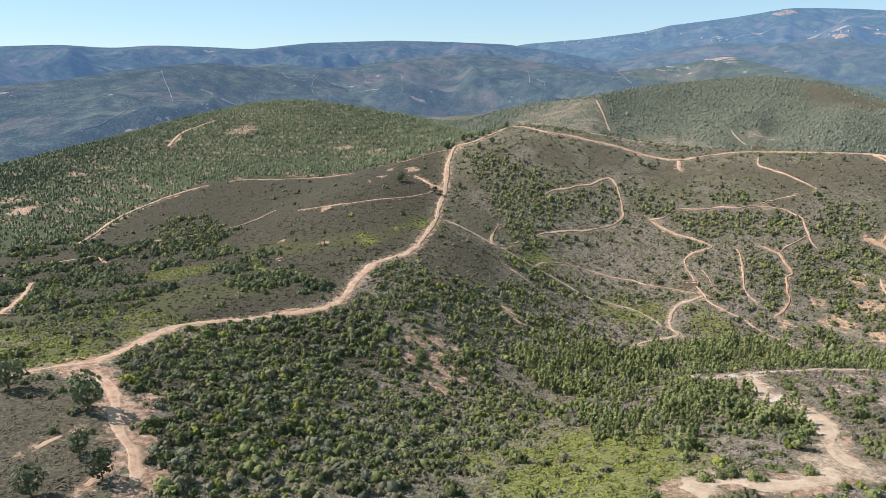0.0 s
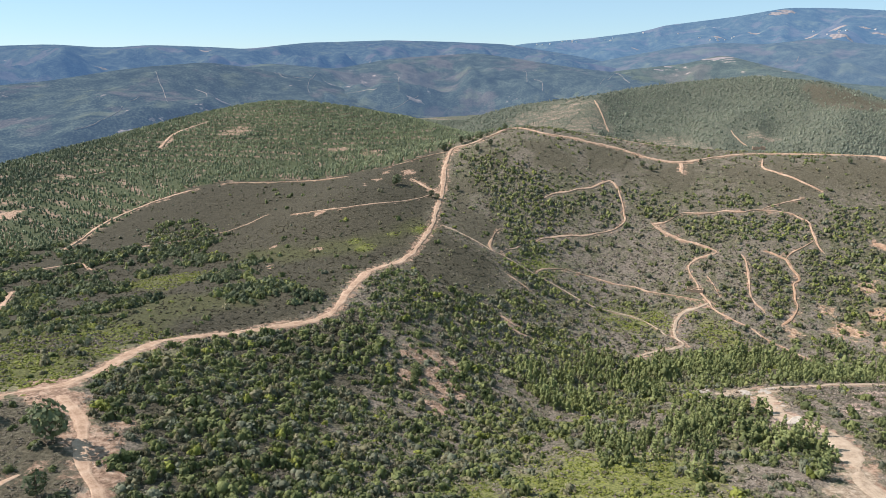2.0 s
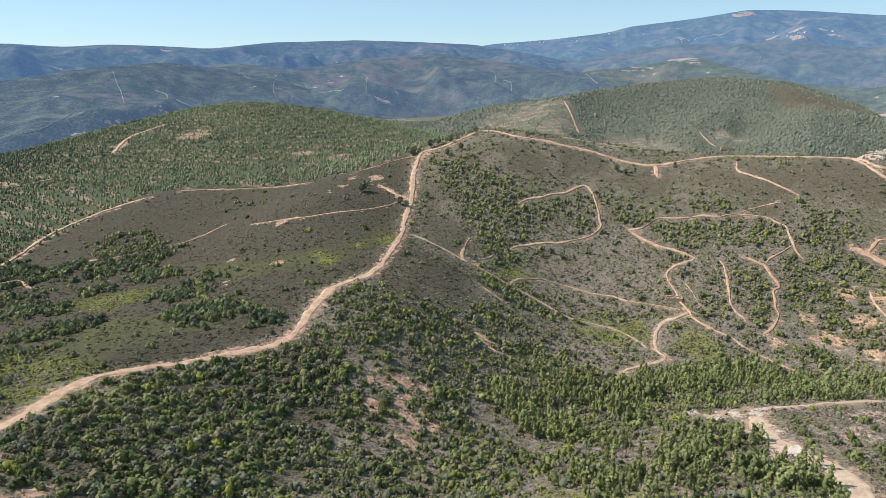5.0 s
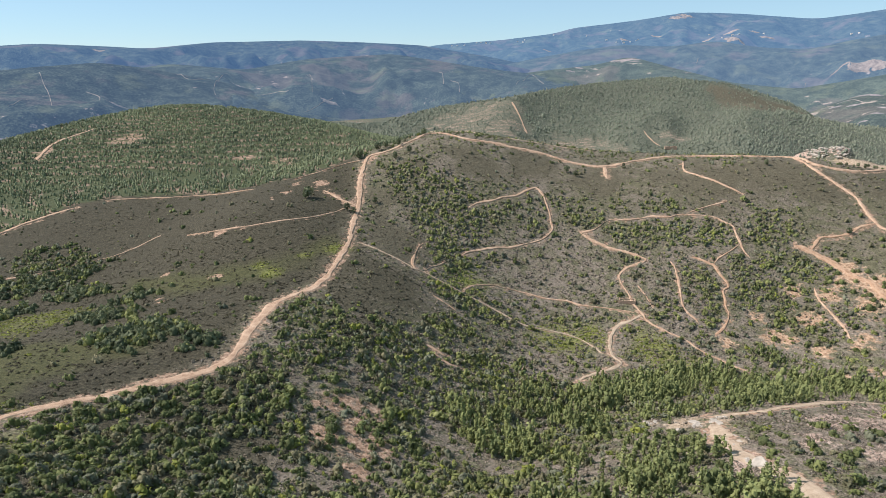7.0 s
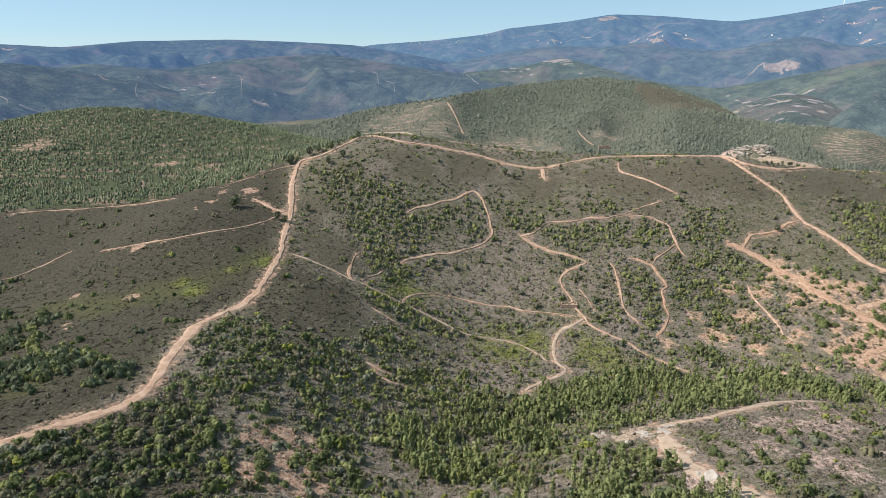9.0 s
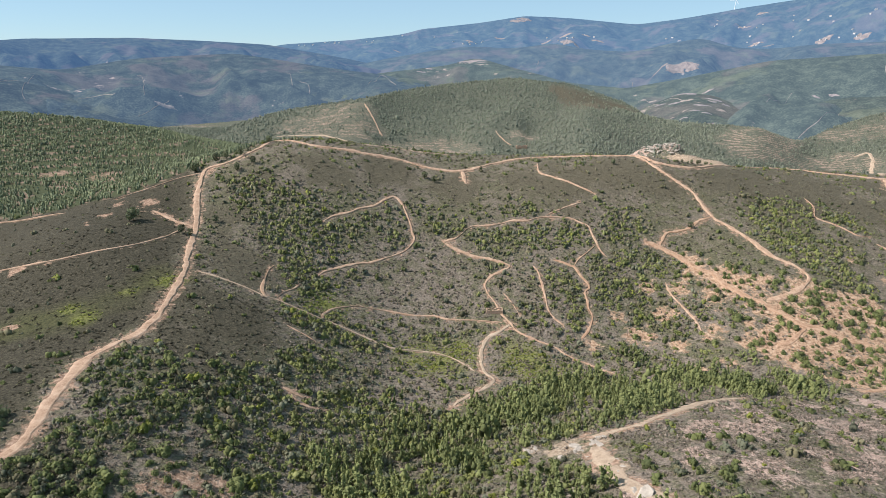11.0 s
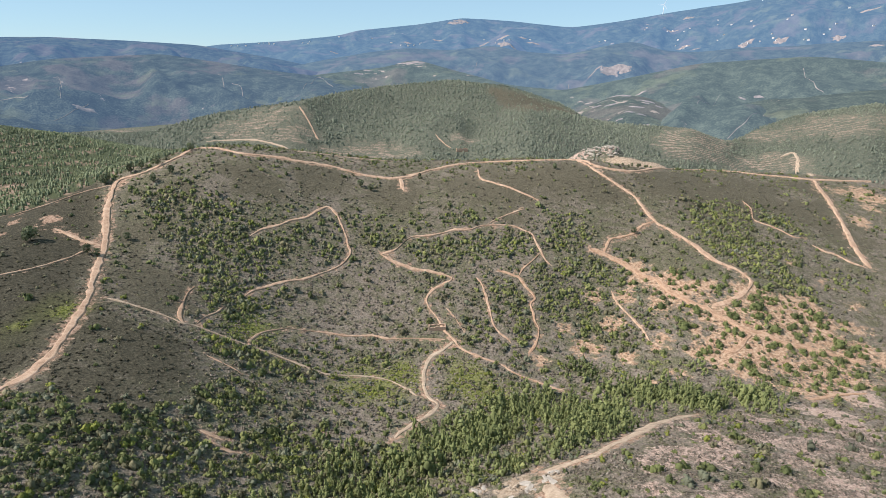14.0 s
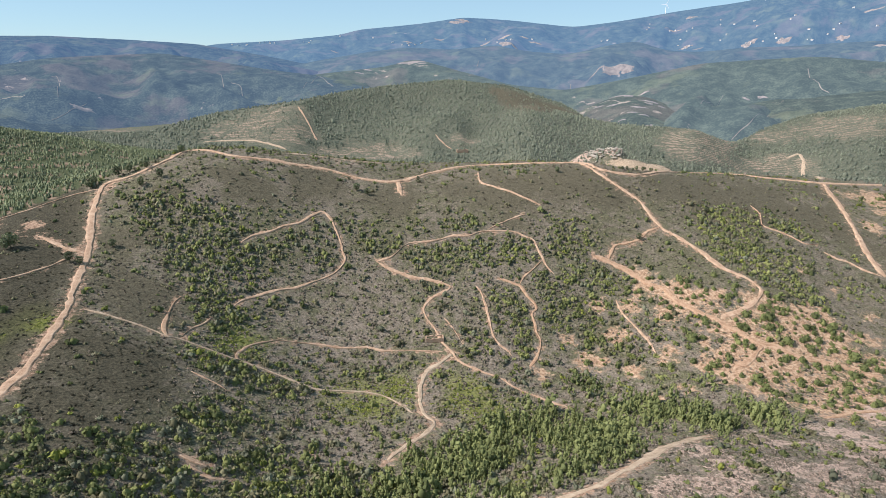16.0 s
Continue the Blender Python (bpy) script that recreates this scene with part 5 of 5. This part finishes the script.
for mask, material, label in ((odd < 0.045, FRESH, "bright yellow-green bushes among darker ones"), ((odd > 0.62) & (odd < 0.82), HEATH, "olive-brown rounded bushes among green ones"),
                              (odd >= 0.82, GREY_LEAF, "grey-green rounded bushes among darker ones"),
                              (main & low, VALLEY, "fresh green rounded bushes low down"), (main & ~low, BUSH, "rounded dark green evergreen bushes")):
    by_distance("evergreen_bushes", x[mask], y[mask], size[mask], ((180, BUSHES_NEAR, "near the track"), (330, BUSHES_MID, "on the slopes"), (900, BUSHES_FAR, "on far slopes")), material, label, "bushes",
                size[mask] * rng.uniform(0.85, 1.35, mask.sum()))
# young eucalyptus in the valley
x, y = strew(120000, 80, 330, -30, 68)
x, y = keep(x, y, np.clip(np.maximum(spread(x, y, SAPLINGS, 1.2), within(x, y, EUCALYPTUS_BAND, 26.0, 14.0)) * (0.42 + 1.1 * rough(x, y, 15.0, 4, 55)), 0, 1) * (1 - open_soil(x, y)) * 0.55)
size = np.exp(rng.normal(1.22, 0.32, len(x)))
by_distance("eucalyptus_saplings", x, y, size * 1.35, ((170, YOUNG_NEAR, "on the near valley floor"), (900, YOUNG_FAR, "along the valley")), SAPLING, "slender light green eucalyptus saplings", "saplings", size, patchy(x, y, 18.0, 57))
# groves
x, y = strew(30000, 100, 420, -72, 0)
x, y = keep(x, y, spread(x, y, GROVES, 1.25) * 0.55 * (1 - 0.9 * spread(x, y, FRESH_GREEN)))
size, light = rng.uniform(3.0, 7.0, len(x)), rng.random(len(x)) < 0.28
scatter("grove_trees", (x[~light], y[~light]), size[~light] * 0.9, BUSHES_MID, OAK, "dark green small trees in a hollow", "trees", heights=size[~light] * 1.05)
scatter("grove_trees", (x[light], y[light]), size[light] * 0.8, BUSHES_MID, VALLEY, "lighter green small trees in a hollow", "trees", heights=size[light])
# planted hillside, in rows along the contour
x, y = strew(104000, 380, 930, -48, 14)
ahead = facing(x, y)
x, y = x[ahead], y[ahead]
row = (land(x, y) / 2.4) % 1.0
x, y = keep(x, y, np.where(row < 0.55, 1.0, 0.27 + 0.6 * np.clip((-300 - x) / 80, 0, 1)) * plantation(x, y) * np.clip(0.9 + 0.8 * rough(x, y, 45.0, 3, 97), 0.2, 1) * (1 - 0.85 * spread(x, y, BARE_EARTH)))
size = rng.uniform(1.5, 3.6, len(x)) * (1 + 0.35 * np.clip((-330 - x) / 90, 0, 1))
scatter("plantation_trees", (x, y), size * 1.5, PINES, PINE, "rows of young green trees planted on a hillside", "trees", heights=size * 1.1, tones=np.clip(patchy(x, y, 50.0, 98) + 0.1 - 0.5 * np.clip((-260 - x) / 120, 0, 1), 0, 1))
# woods on the hills behind
far_tracks = np.vstack([LINES[n][1][::4] for n in ("terrace_track", "terrace_track_low", "terrace_fire_line", "cottage_track", "stream_road", "valley_road")])
x, y = strew(80000, 620, 1420, -16, 70)
ahead = facing(x, y)
x, y = x[ahead], y[ahead]
clear = np.min(np.hypot(x[:, None] - far_tracks[None, :, 0], y[:, None] - far_tracks[None, :, 1]), axis=1) > 9
x, y = x[clear], y[clear]
steps = terraced(x, y)
x, y = keep(x, y, np.clip(0.95 + 0.7 * rough(x, y, 150.0, 4, 99), 0.3, 1) * unplanted(x, y) * (1 - 0.6 * steps) * (1 - np.maximum(spread(x, y, SANDY_FLOOR), within(x, y, SAND_FACE, 8.0, 4.0))) * (1 - 0.85 * within(x, y, BROWN_FLANK, 15.0, 14.0)))
size = np.exp(rng.normal(1.12, 0.3, len(x))) * (1 - 0.45 * terraced(x, y)) * np.where((np.abs(bearing(x, y)[0] - 10) < 4.5) & (bearing(x, y)[1] < 960), 0.4, 1.0)
scatter("woodland", (x, y), size * 1.3, CROWNS, WOODS, "dark green woodland covering the hills", "woods", heights=size, tones=patchy(x, y, 80.0, 88))

# ---- single bushes and trees ----
def part(name, mesh, parent, label=""):
    ob = new(name, mesh)
    ob.parent = parent
    return tagged(ob, label) if label else ob


def stem_mesh(height, radius, limbs, seed):
    """A tapered trunk with limbs."""
    r = np.random.default_rng(seed)
    verts, faces = [], []

    def limb(a, b, ra, rb):
        base = len(verts)
        for p, q in ((a, ra), ((a + b) / 2 + r.normal(0, 0.04, 3) * height, (ra + rb) / 2), (b, rb)):
            verts.extend((p[0] + q * math.cos(k * math.pi / 3), p[1] + q * math.sin(k * math.pi / 3), p[2]) for k in range(6))
        faces.extend((f + base).tolist() for f in sheet(3, 6, True)[:, ::-1])

    top = np.array([0, 0, height * 0.7])
    limb(np.array([0, 0, -0.3]), top, radius, radius * 0.4)
    for k in range(limbs):
        a, h = k * 2.4 + r.uniform(0, 1), r.uniform(0.15, 0.6)
        limb(np.array([0, 0, height * h]), np.array([math.cos(a) * height * 0.28, math.sin(a) * height * 0.28, height * min(0.95, h + 0.3)]), radius * 0.5, radius * 0.15)
    return mesh_from("trunk", verts, faces, BARK)


def make_plant(name, count, width, height, leaf, shape, material, seed, trunk, rings=0):
    """One plant at the origin: trunk and crown."""
    root = new(name)
    v, f = clump(count, width, height, leaf, shape, seed, rings, 7)
    part("trunk", stem_mesh(height, trunk, 4, seed), root)
    part("crown", mesh_from("crown", v, f, material, False, tone=np.full(len(v), 0.5 + 0.35 * math.sin(seed * 1.7))), root)
    return root


def plant_all(models, spots_xy, sizes, label, category, group):
    """Sets copies of the models on the ground; the models themselves take the first places."""
    used = set()
    for k, ((px, py), s) in enumerate(zip(spots_xy, sizes)):
        model = models[k % len(models)]
        m = Matrix.Translation((px, py, float(land(px, py)) - 0.05)) @ Matrix.Rotation(rng.uniform(0, 6.28), 4, "Z") @ Matrix.Scale(s, 4)
        if model not in used:
            model.matrix_basis, ob = m, model
            used.add(model)
        else:
            ob = copy_thing(model, m @ Matrix.Diagonal((1, 1, 1, 1)))
            ob.scale = (s, s, s)
        tagged(ob, label, category, group)


bushes = [make_plant("evergreen_bush", 120, 0.5, 0.7, 0.065, "dome", BUSH, 200 + s, 0.03, 4) for s in range(6)]
sparse = [(p, q) for p, q in LONE_BUSHES]
x, y = strew(40000, 90, 430, -30, 66)
x, y = keep(x, y, within(x, y, RED_HILLSIDE) * 0.2 + spread(x, y, RED_SLOPE, 1.5) * 0.1 + spread(x, y, RED_HALO, 1.5) * 0.05 + spread(x, y, BARE_EARTH, 1.5) * 0.06)
sparse += list(zip(x[:300].tolist(), y[:300].tolist()))
plant_all(bushes, sparse, np.exp(rng.normal(1.05, 0.3, len(sparse))), "round green evergreen bush standing on reddish bare soil", "bush", "bushes on bare soil")

saplings = [make_plant("eucalyptus_sapling", 110, 0.2, 1.0, 0.05, "spire", SAPLING, 300 + s, 0.012) for s in range(6)]
x, y = strew(60000, 80, 330, -30, 66)
x, y = keep(x, y, spread(x, y, SAPLINGS) * 0.06 * (1 - open_soil(x, y)))
near_first = np.argsort(np.hypot(x - 15, y - 50))[:220]
plant_all(saplings, list(zip(x[near_first].tolist(), y[near_first].tolist())), rng.uniform(4.0, 7.5, 220), "slender young eucalyptus with light green leaves", "tree", "eucalyptus in the valley")

trees = [make_plant("cork_oak", 260, 0.42, 1.0, 0.06, "round", OAK, 400 + s, 0.04) for s in range(4)]
plant_all(trees, [t[:2] for t in LONE_TREES], [t[2] for t in LONE_TREES], "dark green broad-crowned tree beside the dirt track", "tree", "single trees")


# ---- rocks ----
PALE_ROCK = plain_material("pale_rock", (0.34, 0.30, 0.25), 0.95, 0.3, 1.2)


def make_rock(seed):
    """A split, weathered ledge of rock."""
    r = np.random.default_rng(seed)
    bm = bmesh.new()
    bmesh.ops.create_icosphere(bm, subdivisions=2, radius=1.0)
    cuts = [(Vector(r.normal(0, 1, 3)).normalized(), r.uniform(0.45, 0.8)) for k in range(7)]
    for v in bm.verts:
        for n, d in cuts:
            over = v.co.dot(n) - d
            if over > 0:
                v.co -= n * over
        v.co += Vector(r.normal(0, 0.035, 3))
        v.co.z *= 0.6
    me = bpy.data.meshes.new("rock")
    bm.to_mesh(me)
    bm.free()
    me.materials.append(PALE_ROCK)
    return new("rock", me)


rocks = [make_rock(500 + s) for s in range(5)]
set_rocks = set()
spots_xy = []
for cx, cy, reach, count in ((106, 196, 5, 8), (113, 197, 5, 7), (106, 180, 4, 5), (103, 166, 4, 5), (436, 560, 11, 56), (446, 549, 8, 36), (426, 568, 7, 24), (96, 208, 3, 6)):
    spots_xy += [(cx + rng.normal(0, reach * 0.55), cy + rng.normal(0, reach * 0.55)) for k in range(count)]
for k, (rx, ry) in enumerate(spots_xy):
    s = float(np.exp(rng.normal(0.1, 0.4))) * (0.6 if ry < 300 else 0.85)
    m = Matrix.Translation((rx, ry, float(land(rx, ry)) + 0.1 * s)) @ Euler((rng.uniform(-0.3, 0.3), rng.uniform(-0.3, 0.3), rng.uniform(0, 6.28))).to_matrix().to_4x4()
    model = rocks[k % 5]
    if model in set_rocks:
        ob = copy_thing(model, m)
    else:
        set_rocks.add(model)
        model.matrix_basis, ob = m, model
    ob.scale = (s * 1.7, s * 1.1, s * 0.45) if ry < 300 else (s * 1.5, s, s * 0.9)
    tagged(ob, "pale weathered rock on a bare outcrop", "rock", "rocks of the outcrop")

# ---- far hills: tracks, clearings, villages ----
# soil on the far hills, with haze put in as blue emission
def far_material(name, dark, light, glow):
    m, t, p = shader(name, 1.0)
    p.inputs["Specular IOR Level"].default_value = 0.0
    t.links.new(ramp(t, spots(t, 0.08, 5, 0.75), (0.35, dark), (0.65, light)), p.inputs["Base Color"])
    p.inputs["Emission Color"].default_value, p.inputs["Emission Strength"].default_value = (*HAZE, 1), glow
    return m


# last number: strength of the emission that imitates haze
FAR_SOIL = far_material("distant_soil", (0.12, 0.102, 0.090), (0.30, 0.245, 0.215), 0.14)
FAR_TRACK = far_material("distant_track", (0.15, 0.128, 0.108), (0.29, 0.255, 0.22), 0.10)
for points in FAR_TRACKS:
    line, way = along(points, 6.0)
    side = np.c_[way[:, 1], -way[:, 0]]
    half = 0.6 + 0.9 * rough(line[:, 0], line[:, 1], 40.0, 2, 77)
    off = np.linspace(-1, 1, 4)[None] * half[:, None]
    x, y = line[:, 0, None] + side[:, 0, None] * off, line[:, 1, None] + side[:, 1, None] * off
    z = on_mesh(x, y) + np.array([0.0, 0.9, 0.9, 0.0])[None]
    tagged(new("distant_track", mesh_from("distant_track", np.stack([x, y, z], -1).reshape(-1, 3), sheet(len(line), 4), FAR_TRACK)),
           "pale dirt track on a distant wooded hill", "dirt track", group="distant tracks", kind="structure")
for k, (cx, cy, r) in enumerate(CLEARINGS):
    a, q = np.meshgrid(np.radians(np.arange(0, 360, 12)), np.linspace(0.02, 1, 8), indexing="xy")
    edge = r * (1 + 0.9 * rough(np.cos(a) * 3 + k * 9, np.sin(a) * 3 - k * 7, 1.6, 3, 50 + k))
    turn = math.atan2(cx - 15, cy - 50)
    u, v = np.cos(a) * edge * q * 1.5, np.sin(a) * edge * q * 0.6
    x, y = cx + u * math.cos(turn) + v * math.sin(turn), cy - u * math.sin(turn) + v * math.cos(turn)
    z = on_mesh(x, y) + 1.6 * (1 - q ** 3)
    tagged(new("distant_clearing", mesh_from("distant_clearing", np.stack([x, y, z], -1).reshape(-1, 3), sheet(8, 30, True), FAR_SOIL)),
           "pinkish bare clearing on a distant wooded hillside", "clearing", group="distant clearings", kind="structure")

WHITEWASH = plain_material("whitewash", (0.58, 0.57, 0.56), 0.85, 0.06, 0.8)
ROOF_TILE = plain_material("roof_tile", (0.52, 0.43, 0.37), 0.85, 0.15, 0.8)
STONE = plain_material("rubble_stone", (0.40, 0.28, 0.20), 0.95, 0.3, 2.5)
DARK_PANE = plain_material("dark_glass", (0.05, 0.055, 0.06), 0.25, 0.1, 1.0)
STEEL = plain_material("white_steel", (0.78, 0.79, 0.80), 0.45, 0.04, 0.5)


def box(x0, x1, y0, y1, z0, z1):
    v = [(x, y, z) for z in (z0, z1) for x, y in ((x0, y0), (x1, y0), (x1, y1), (x0, y1))]
    return v, [(3, 2, 1, 0), (4, 5, 6, 7), (0, 1, 5, 4), (1, 2, 6, 5), (2, 3, 7, 6), (3, 0, 4, 7)]


def make_house(long, deep, high, rise):
    """A small gabled house: wall, roof, windows and a door."""
    root = new("house")
    v, f = box(-long / 2, long / 2, -deep / 2, deep / 2, -2, high)
    v += [(-long / 2, 0, high + rise), (long / 2, 0, high + rise)]
    me = bpy.data.meshes.new("wall")
    me.from_pydata(v, [], f[:1] + f[2:] + [(4, 7, 8), (6, 5, 9)])
    me.materials.append(WHITEWASH)
    part("wall", me, root)
    e, o, k = 0.5, 0.35, 0.25
    roof = bpy.data.meshes.new("roof")
    slope = rise / (deep / 2)
    rv = []
    for lift in (0.02, 0.02 + k):
        for x in (-long / 2 - e, long / 2 + e):
            rv += [(x, -deep / 2 - o, high - o * slope + lift), (x, 0, high + rise + lift), (x, deep / 2 + o, high - o * slope + lift)]
    roof.from_pydata(rv, [], [(0, 1, 4, 3), (1, 2, 5, 4), (6, 9, 10, 7), (7, 10, 11, 8), (0, 3, 9, 6), (2, 8, 11, 5), (0, 6, 7, 1), (1, 7, 8, 2), (3, 4, 10, 9), (4, 5, 11, 10)])
    roof.materials.append(ROOF_TILE)
    part("roof", roof, root, "low pale tiled roof")
    for x in (-long * 0.3, long * 0.3):
        v, f = box(x - 0.6, x + 0.6, -deep / 2 - 0.05, -deep / 2 + 0.1, 1.0, 2.3)
        me = bpy.data.meshes.new("window")
        me.from_pydata(v, [], f)
        me.materials.append(DARK_PANE)
        part("window", me, root)
    return root


houses = [make_house(8, 5.5, 3.2, 0.9), make_house(6.5, 5, 2.8, 0.7), make_house(10, 6, 3.4, 1.0)]
seen = set()
for k, (hx, hy) in enumerate(HOUSES + [(x + 26 + 9 * (i % 4), y - 30 + 17 * (i % 5)) for i, (x, y) in enumerate(HOUSES) if i % 3 == 1]):
    model = houses[k % 3]
    m = Matrix.Translation((hx, hy, float(on_mesh(hx, hy)) + 0.5)) @ Matrix.Rotation(math.atan2(-(hx - 15), hy - 50) + rng.uniform(-0.7, 0.7), 4, "Z")
    if model in seen:
        ob = copy_thing(model, m)
    else:
        seen.add(model)
        model.matrix_basis, ob = m, model
    tagged(ob, "small white house with a low pale roof on a hillside", "house", "houses of the far villages")

# white shed at the end of the terrace track
shed = make_house(9, 5, 2.8, 0.8)
shed.name = "shed"
shed.matrix_basis = Matrix.Translation((206, 916, float(land(206, 916)) + 0.3))
tagged(shed, "white shed beside a pale forest track", "shed")


def make_ruin(name, long, deep, high, at, turn, label):
    """Four broken rubble walls without a roof."""
    root = new(name)
    for k, (x0, x1, y0, y1) in enumerate(((-long / 2, long / 2, -deep / 2, -deep / 2 + 0.5), (-long / 2, long / 2, deep / 2 - 0.5, deep / 2),
                                          (-long / 2, -long / 2 + 0.5, -deep / 2 + 0.5, deep / 2 - 0.5), (long / 2 - 0.5, long / 2, -deep / 2 + 0.5, deep / 2 - 0.5))):
        along_x = x1 - x0 > y1 - y0
        n = 12
        t = np.linspace(0, 1, n + 1)
        top = high * (0.75 + 0.5 * rough(t * 9 + k * 31, t * 0 + k, 2.0, 3, 44))
        v, f = [], []
        for u, h in zip(t, top):
            if along_x:
                x = x0 + (x1 - x0) * u
                v += [(x, y0, -0.6), (x, y1, -0.6), (x, y1, h), (x, y0, h)]
            else:
                y = y0 + (y1 - y0) * u
                v += [(x1, y, -0.6), (x0, y, -0.6), (x0, y, h), (x1, y, h)]
        for i in range(n):
            b = i * 4
            f += [(b + j, b + (j + 1) % 4, b + 4 + (j + 1) % 4, b + 4 + j) for j in range(4)]
        f += [(3, 2, 1, 0), (n * 4, n * 4 + 1, n * 4 + 2, n * 4 + 3)]
        me = bpy.data.meshes.new("wall")
        me.from_pydata(v, [], f)
        me.materials.append(STONE)
        part("wall", me, root)
    root.matrix_basis = Matrix.Translation((at[0], at[1], float(land(*at)))) @ Matrix.Rotation(radians(turn), 4, "Z")
    return tagged(root, label, "ruin")


make_ruin("ruined_hut", 8.5, 4.0, 1.8, (143, 331), -22, "roofless ruined hut of reddish rubble stone among scrub")
make_ruin("ruined_cottage", 16, 8, 4.0, (446, 866), -20, "roofless ruined cottage of pale stone in a clearing")


def make_turbine(at, high, turn):
    root = new("wind_turbine")
    bm = bmesh.new()
    bmesh.ops.create_cone(bm, cap_ends=True, segments=16, radius1=2.2, radius2=1.2, depth=high, matrix=Matrix.Translation((0, 0, high / 2 - 2)))
    tower = bpy.data.meshes.new("tower")
    bm.to_mesh(tower)
    bm.free()
    tower.materials.append(STEEL)
    part("tower", tower, root)
    v, f = box(-1.6, 1.6, -2.2, 6.0, high - 2, high + 1.6)
    me = bpy.data.meshes.new("nacelle")
    me.from_pydata(v, [], f)
    me.materials.append(STEEL)
    part("nacelle", me, root)
    for k in range(3):
        a = radians(25 + 120 * k)
        v = []
        for s, w in ((0.8, 0.9), (8, 1.9), (34, 0.35)):
            for q, d in ((-w, -0.25), (w, -0.15), (w, 0.15), (-w, 0.25)):
                v.append((math.sin(a) * s + math.cos(a) * q, -2.8 + d, high + math.cos(a) * s - math.sin(a) * q))
        f = [(b + j, b + (j + 1) % 4, b + 4 + (j + 1) % 4, b + 4 + j) for b in (0, 4) for j in range(4)] + [(3, 2, 1, 0), (8, 9, 10, 11)]
        me = bpy.data.meshes.new("blade")
        me.from_pydata(v, [], f)
        me.materials.append(STEEL)
        part("blade", me, root)
    root.matrix_basis = Matrix.Translation((at[0], at[1], float(on_mesh(*at)))) @ Matrix.Rotation(radians(turn), 4, "Z")
    tagged(root, "white wind turbine standing on the mountain ridge", "wind turbine", "wind turbines")


make_turbine((3440, 2690), 62, -50)
make_turbine((3180, 3205), 56, -40)
